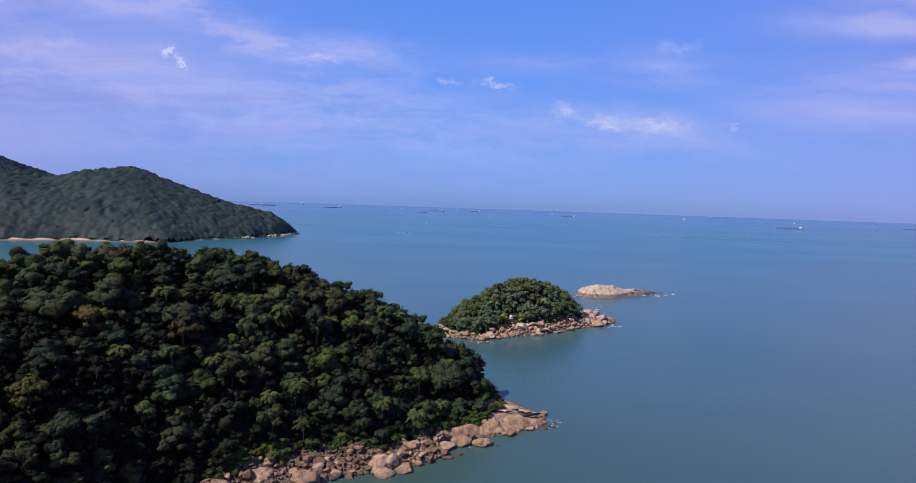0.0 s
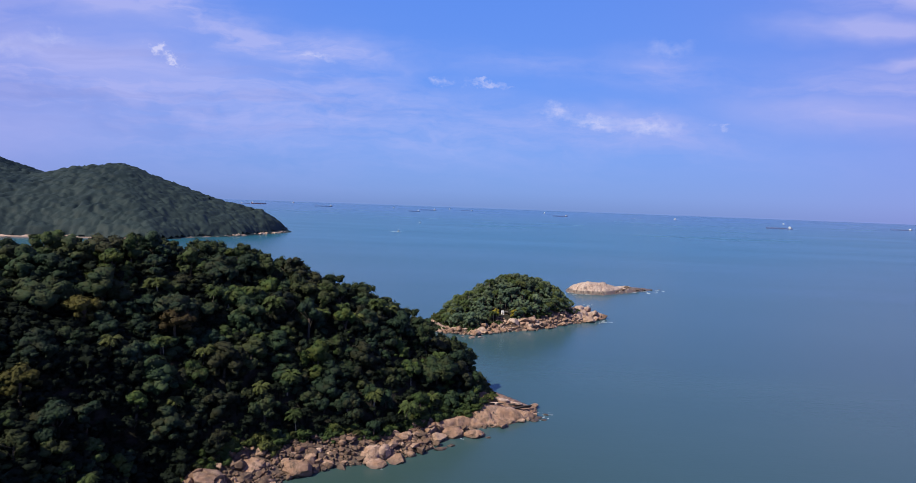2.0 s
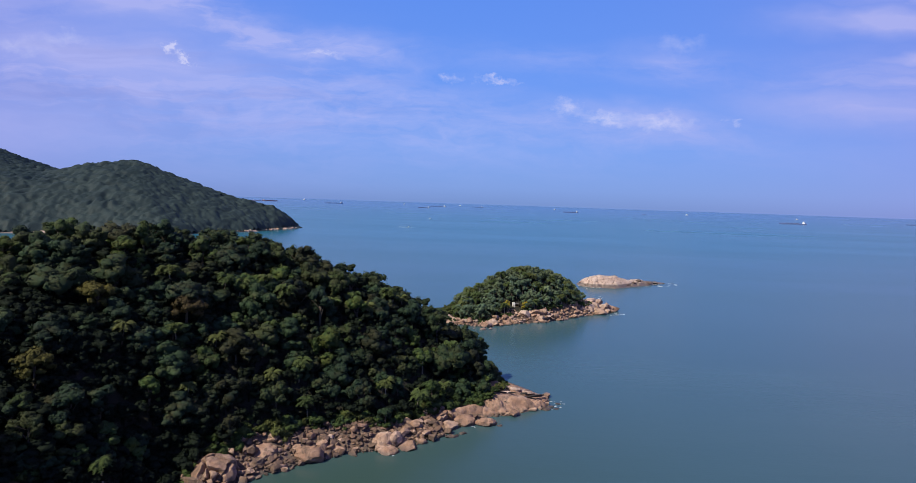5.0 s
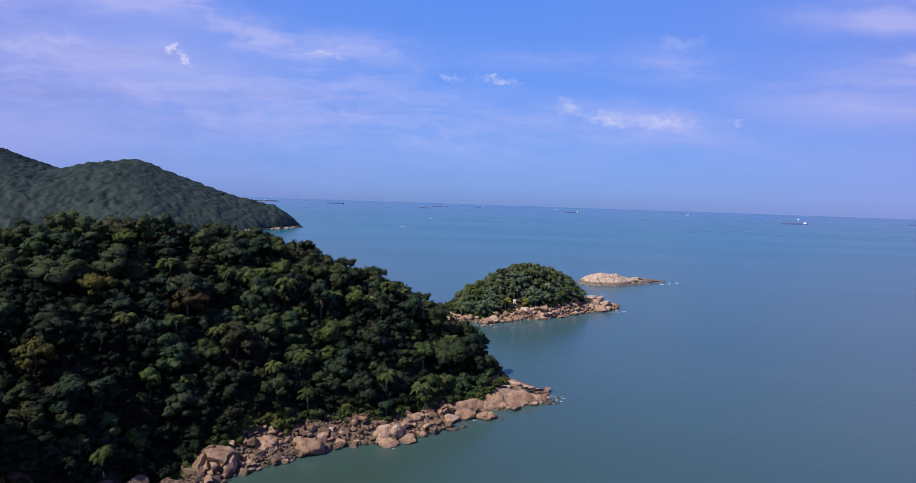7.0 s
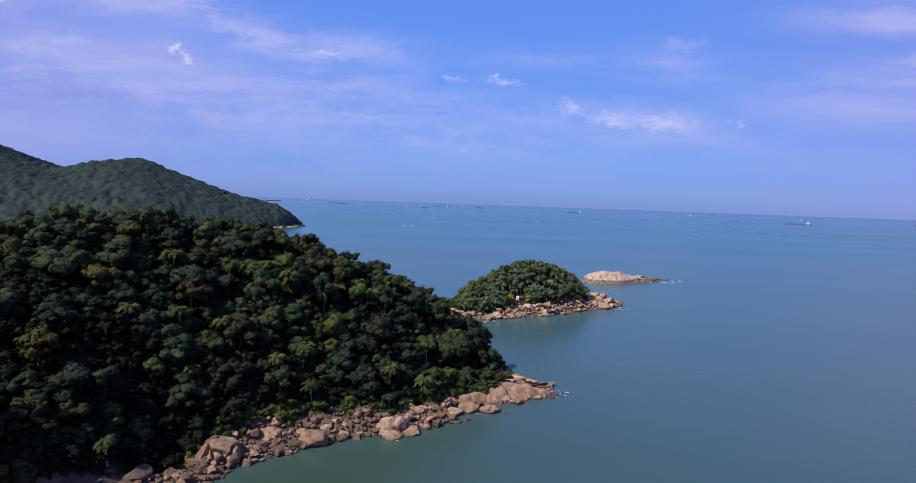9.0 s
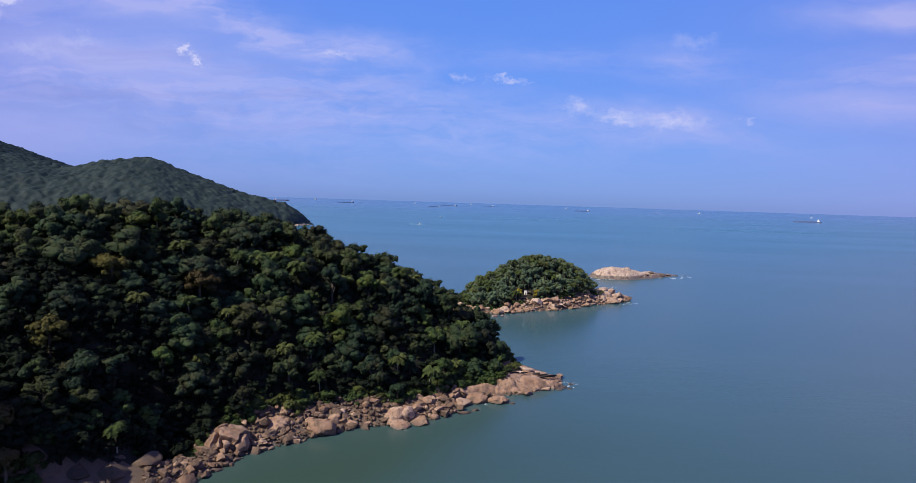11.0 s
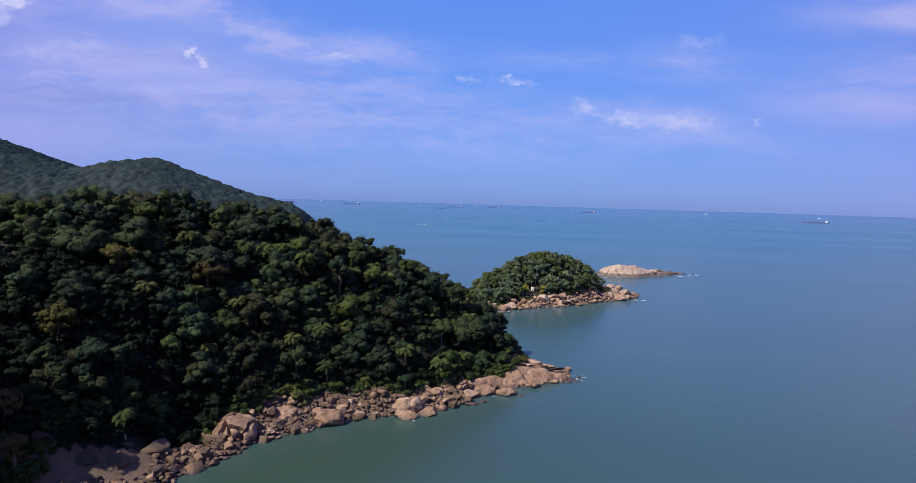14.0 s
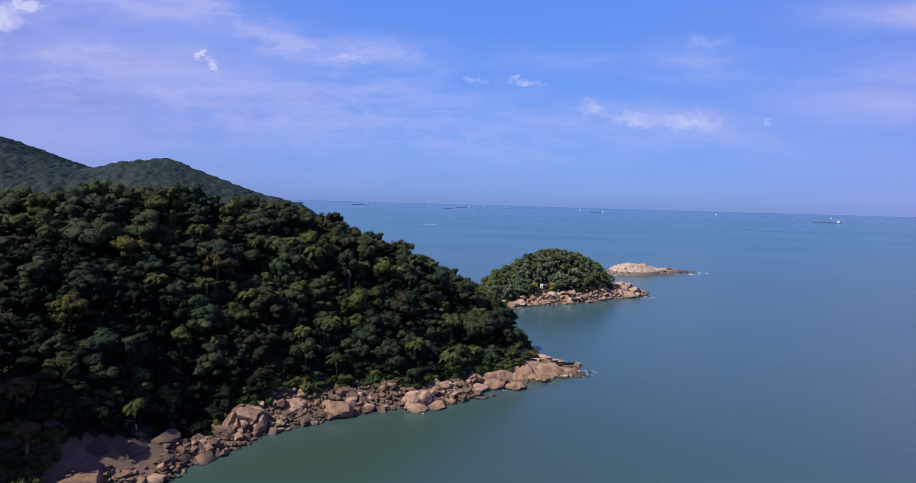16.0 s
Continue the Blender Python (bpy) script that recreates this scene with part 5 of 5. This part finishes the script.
def islet():
    """Bare rock islet: overlapping rounded slabs in one mesh, and loose blocks on it."""
    rng = np.random.default_rng(16)
    shore = [(64, 321), (70, 315), (83, 314), (92, 321), (101, 327), (113, 337), (120, 343), (112, 347), (95, 344), (75, 338), (65, 330)]
    ridge = [(67, 322, 3.0), (71, 323, 6.6), (77, 325, 7.8), (84, 328, 7.3), (91, 331, 5.2), (95, 333, 2.6), (100, 335, 3.4), (106, 338, 2.0), (115, 342, 1.0)]
    xs, ys = np.arange(58, 126, 0.42), np.arange(308, 352, 0.42)
    gx, gy = np.meshgrid(xs, ys)
    d, c = canopy(gx, gy, shore, ridge, 2.4)
    rel = slab_field(gx, gy, 3.4, 0.45, 8.0, 2.0, 0.16)
    z = np.where(d > 0, c * 0.74 + (rel * 0.95 + lumps(gx, gy, 2.0, 6.0) * 0.22) * np.clip(d / 1.5, 0.2, 1), 0.5 * d + rel * 0.4)
    faces = [(j * len(xs) + i, j * len(xs) + i + 1, (j + 1) * len(xs) + i + 1, (j + 1) * len(xs) + i)
             for j in range(len(ys) - 1) for i in range(len(xs) - 1) if d[j, i] > -4]
    me = mesh_from("rock_islet", np.stack([gx.ravel(), gy.ravel(), z.ravel()], 1), faces, GRANITE_ISLET, True, 30)
    tagged(new("rock_islet", me), "bare pale pink granite islet rising from the sea", "rock")
    for x, y, zz, r, f in [(68, 319, 0.6, 1.9, 0.8), (72, 318, 0.8, 2.4, 0.7), (78, 318, 0.8, 2.6, 0.6), (85, 320, 0.8, 2.4, 0.6), (92, 324, 0.8, 2.2, 0.6),
                           (97, 329, 1.4, 2.2, 0.8), (101, 333, 2.2, 2.2, 0.9), (106, 334, 0.8, 2.4, 0.6), (112, 338.5, 0.4, 2.0, 0.5), (66, 324, 1.4, 1.5, 0.9),
                           (86, 327, 4.0, 1.5, 0.8), (118, 342, 0.2, 1.6, 0.5), (124, 345, 0.0, 1.0, 0.5), (75, 323, 3.4, 2.4, 0.6), (89, 329, 3.4, 1.9, 0.8)]:
        boulder((DARK_BOULDERS if x > 90 or zz < 1.0 else ISLE_BOULDERS)[rng.integers(0, 4)], x, y, zz, r, rng, f, label="dark wet granite block beside the bare islet" if x > 90 or zz < 1.0 else "pale granite block on the bare islet", group="islet blocks")


islet()


def far_rocks():
    rng = np.random.default_rng(17)
    places = []
    for (x0, y0), (x1, y1) in zip(FAR_SHORE[:8], FAR_SHORE[1:9]):
        for k in range(int(math.hypot(x1 - x0, y1 - y0) / 2.2)):
            t = rng.random()
            x, y = x0 + (x1 - x0) * t, y0 + (y1 - y0) * t
            # rocks lie in clusters, with bare stretches between them
            thick = noise.noise(Vector((x / 22, y / 22, 3.3))) + (0.25 if y > 600 else -0.05)
            if rng.random() < thick * 2.0:
                places.append((x - rng.uniform(0, 7), y + rng.uniform(-1, 4), rng.uniform(-0.2, 1.6), rng.uniform(0.7, 1.6) + 1.5 * max(0.0, thick)))
    stones("far_shore_rocks", places, rng, "pale rocks along the foot of the distant hills", GRANITE_PALE)


far_rocks()


def foam():
    rng = np.random.default_rng(18)
    vs, fs = [], []
    spots = [(20.8, 124.6, 1.3), (22.4, 125.8, 1.0), (22.0, 127.6, 0.8), (19.6, 123.0, 0.8), (23.6, 126.6, 0.6), (-40.0, 71.2, 0.5),
             (-8.6, 100.0, 0.4), (62.8, 237.0, 3.0), (64.5, 239, 2.0), (110.5, 330.5, 4.6), (114, 333, 3.0), (119, 339, 3.6), (66.8, 316.4, 4.6), (70, 314.5, 3.0), (66.9, 282.5, 1.6), (-11.0, 96.6, 0.4), (3.5, 111.0, 0.5)]
    for x, y, r in spots:
        for _ in range(5):
            a, q = rng.uniform(0, 6.28), r * 1.2 * math.sqrt(rng.random())
            cx, cy, s = x + math.cos(a) * q * 1.4, y + math.sin(a) * q * 0.8, r * rng.uniform(0.06, 0.17 if r > 1.5 else 0.13)
            b, m = len(vs), 9
            rad = [s * rng.uniform(0.5, 1.3) for _ in range(m)]
            for k in range(m):
                an = 6.2832 * k / m
                vs.append((cx + math.cos(an) * rad[k] * 2.2, cy + math.sin(an) * rad[k], 0.02))
            vs.append((cx, cy, 0.07))
            fs += [(b + k, b + (k + 1) % m, b + m) for k in range(m)]
    tagged(new("foam", mesh_from("foam", vs, fs, FOAM, True)), "white foam where small waves meet the rocks", "foam", kind="stuff")


foam()


# ---------------------------------------------------------------- hut on the island
def hut():
    base = new("hut")
    gd, gz = ground_height(np.array([20.6]), np.array([220.8]), ISLE_SHORE, ISLE_RIDGE, 6.0, 9)
    base.matrix_basis = pose(20.6, 220.8, float(gz[0]) - 0.1, 0, 0, 8) @ Matrix.Scale(0.47, 4)
    part("wall", box_bm(2.0, 2.6, 3.2, (-1.2, 0, 1.6), 0.03), WHITEWASH, base, "whitewashed end wall")
    porch = part("porch", box_bm(3.0, 2.4, 0.2, (1.3, 0, 0.3), 0.03), WOOD, base, "dark open porch floor")
    for x in (0.4, 2.6):
        for y in (-1.0, 1.0):
            part("post", box_bm(0.14, 0.14, 1.9, (x, y, 1.35), 0.02), WOOD, porch)
    bm = bmesh.new()
    pts = [(-0.18, -1.7, 2.2), (3.1, -1.7, 2.2), (3.1, 1.7, 2.2), (-0.18, 1.7, 2.2), (-0.18, 0, 3.0), (2.9, 0, 3.0)]
    vv = [bm.verts.new(p) for p in pts]
    for f in [(0, 1, 5, 4), (2, 3, 4, 5), (1, 2, 5), (3, 0, 4), (3, 2, 1, 0)]:
        bm.faces.new([vv[i] for i in f])
    part("roof", bm, ROOF_SHEET, base, "grey sheet roof")
    part("door", box_bm(0.8, 0.06, 1.8, (-1.2, -1.33, 0.95), 0.01), WOOD, base)
    tagged(base, "small whitewashed hut with a grey roof among island trees", "hut")


hut()


# ---------------------------------------------------------------- ships and boats
def hull_mesh(length, beam, low, high, mat):
    """A ship's hull with a raked bow and a rounded stern; bow towards minus x."""
    st, vs, fs = 14, [], []
    for i in range(st + 1):
        t = i / st
        w = beam / 2 * min(1.0, (t / 0.16) ** 0.6 if t < 0.16 else 1.0) * (1.0 if t < 0.9 else 1 - (t - 0.9) * 2.2)
        sheer = high + (0.25 * high * (1 - t / 0.15) if t < 0.15 else 0)
        x = length * (t - 0.5)
        rake = -0.03 * length * max(0, 1 - t / 0.1)
        for sg in (-1, 1):
            vs += [(x + rake * 0.2, sg * w * 0.85, low), (x + rake, sg * max(w, 0.05), sheer)]
    for i in range(st):
        a, b = i * 4, (i + 1) * 4
        fs += [(a, b, b + 1, a + 1), (a + 3, b + 3, b + 2, a + 2), (a + 1, b + 1, b + 3, a + 3), (a + 2, b + 2, b, a)]
    fs += [(0, 1, 3, 2), (st * 4 + 2, st * 4 + 3, st * 4 + 1, st * 4)]
    return mesh_from("hull", vs, fs, mat)


def ship(x, y, length, mat, house=1, tall=1.0, label=""):
    base = new("cargo_ship")
    z = sea_level(x, y)
    yaw = -math.degrees(math.atan2(x, y))
    base.matrix_basis = pose(x, y, z, 0, 0, yaw + (180 if house < 0 else 0))
    beam, high = length * 0.15, length * 0.05 * tall
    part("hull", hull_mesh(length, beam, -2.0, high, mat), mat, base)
    part("deck_hatches", box_bm(length * 0.58, beam * 0.6, high * 0.28, (-length * 0.08, 0, high * 1.12), 0.3), SHIP_DECK, base)
    hx = length * 0.38
    house_ob = part("deckhouse", box_bm(length * 0.10, beam * 0.8, length * 0.05, (hx, 0, high + length * 0.025), 0.3), WHITE_PAINT, base, "white deckhouse")
    part("bridge", box_bm(length * 0.06, beam * 1.05, length * 0.022, (hx - length * 0.01, 0, high + length * 0.060), 0.2), WHITE_PAINT, house_ob)
    part("window", box_bm(0.3, beam * 0.9, length * 0.010, (hx - length * 0.0415, 0, high + length * 0.062)), DARK_GLASS, house_ob)
    part("funnel", box_bm(length * 0.035, beam * 0.3, length * 0.05, (hx + length * 0.065, 0, high + length * 0.03), 0.4), mat, base)
    part("mast", box_bm(length * 0.008, length * 0.008, length * 0.05, (hx, 0, high + length * 0.09), 0.05), WHITE_PAINT, base)
    part("mast", box_bm(length * 0.008, length * 0.008, length * 0.07, (-length * 0.42, 0, high + length * 0.04), 0.05), SHIP_DECK, base, "short foremast")
    for k in range(3):
        part("deck_crane", box_bm(length * 0.012, length * 0.012, length * 0.02, (-length * 0.28 + k * length * 0.2, 0, high * 1.25 + length * 0.01), 0.1), SHIP_DECK, base)
    return tagged(base, label or "dark-hulled cargo ship with white deckhouse anchored at sea", "ship", "anchored ships")


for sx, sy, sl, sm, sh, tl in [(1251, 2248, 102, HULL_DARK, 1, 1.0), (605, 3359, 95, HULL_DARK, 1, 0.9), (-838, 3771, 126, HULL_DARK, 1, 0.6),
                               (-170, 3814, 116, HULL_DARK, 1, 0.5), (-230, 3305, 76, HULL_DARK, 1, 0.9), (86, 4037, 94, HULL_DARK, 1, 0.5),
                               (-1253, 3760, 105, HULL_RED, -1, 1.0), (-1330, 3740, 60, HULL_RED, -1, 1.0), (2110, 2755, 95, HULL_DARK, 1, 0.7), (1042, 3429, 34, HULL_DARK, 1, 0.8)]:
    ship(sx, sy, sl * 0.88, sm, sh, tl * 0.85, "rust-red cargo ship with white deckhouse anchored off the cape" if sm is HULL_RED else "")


def small_vessel(x, y, length, name="motor_vessel", label="small white vessel far out at sea", cabin=True):
    base = new(name)
    base.matrix_basis = pose(x, y, sea_level(x, y), 0, 0, -math.degrees(math.atan2(x, y)) + 35)
    part("hull", hull_mesh(length, length * 0.32, -0.4, length * 0.12, WHITE_PAINT), WHITE_PAINT, base)
    if not cabin:
        part("thwart", box_bm(length * 0.12, length * 0.28, length * 0.04, (0, 0, length * 0.14)), WOOD, base)
        return tagged(base, label, "boat", "small boats")
    cab = part("cabin", box_bm(length * 0.34, length * 0.22, length * 0.26, (length * 0.06, 0, length * 0.24), length * 0.02), WHITE_PAINT, base)
    part("window", box_bm(length * 0.35, length * 0.225, length * 0.06, (length * 0.058, 0, length * 0.30)), DARK_GLASS, cab)
    part("mast", box_bm(length * 0.03, length * 0.03, length * 0.3, (length * 0.1, 0, length * 0.5)), WHITE_PAINT, base)
    return tagged(base, label, "boat", "small boats")


for bx, by, bl in [(-1205, 4396, 24), (-432, 4176, 16), (-35, 4408, 16), (624, 4081, 17), (1362, 3621, 18), (1859, 3307, 14)]:
    small_vessel(bx, by, bl)
small_vessel(-83, 1420, 7, "motorboat", "small white motorboat alone on the bay")
small_vessel(-90, 950, 5, "motorboat", "low white motorboat moving across the bay")
small_vessel(66, 276, 2.0, "dinghy", "white dinghy floating between island and islet", False)


def wake():
    vs, fs = [], []
    rng = np.random.default_rng(19)
    for k in range(26):
        x, y, s = -90 - rng.uniform(-8, 16), 950 + rng.uniform(-7, 9), rng.uniform(0.4, 1.3)
        b, m = len(vs), 8
        for i in range(m):
            a = 6.2832 * i / m
            q = s * rng.uniform(0.5, 1.2)
            vs.append((x + math.cos(a) * q * 2.2, y + math.sin(a) * q * 1.4, 0.04))
        fs.append(tuple(range(b, b + m)))
    tagged(new("wake", mesh_from("wake", vs, fs, FOAM)), "broken white wake behind the motorboat", "foam", kind="stuff")


wake()

# the pattern trees themselves stand out of sight behind the hill
for k, ob in enumerate([t for t, _ in TREES] + BUSHES + ISLE_TREES + PALMS):
    gx, gy = -150 - 6 * (k % 6), 175 + 6 * (k // 6)
    ob.location = (gx, gy, head_ground(gx, gy)[1] - 0.2)
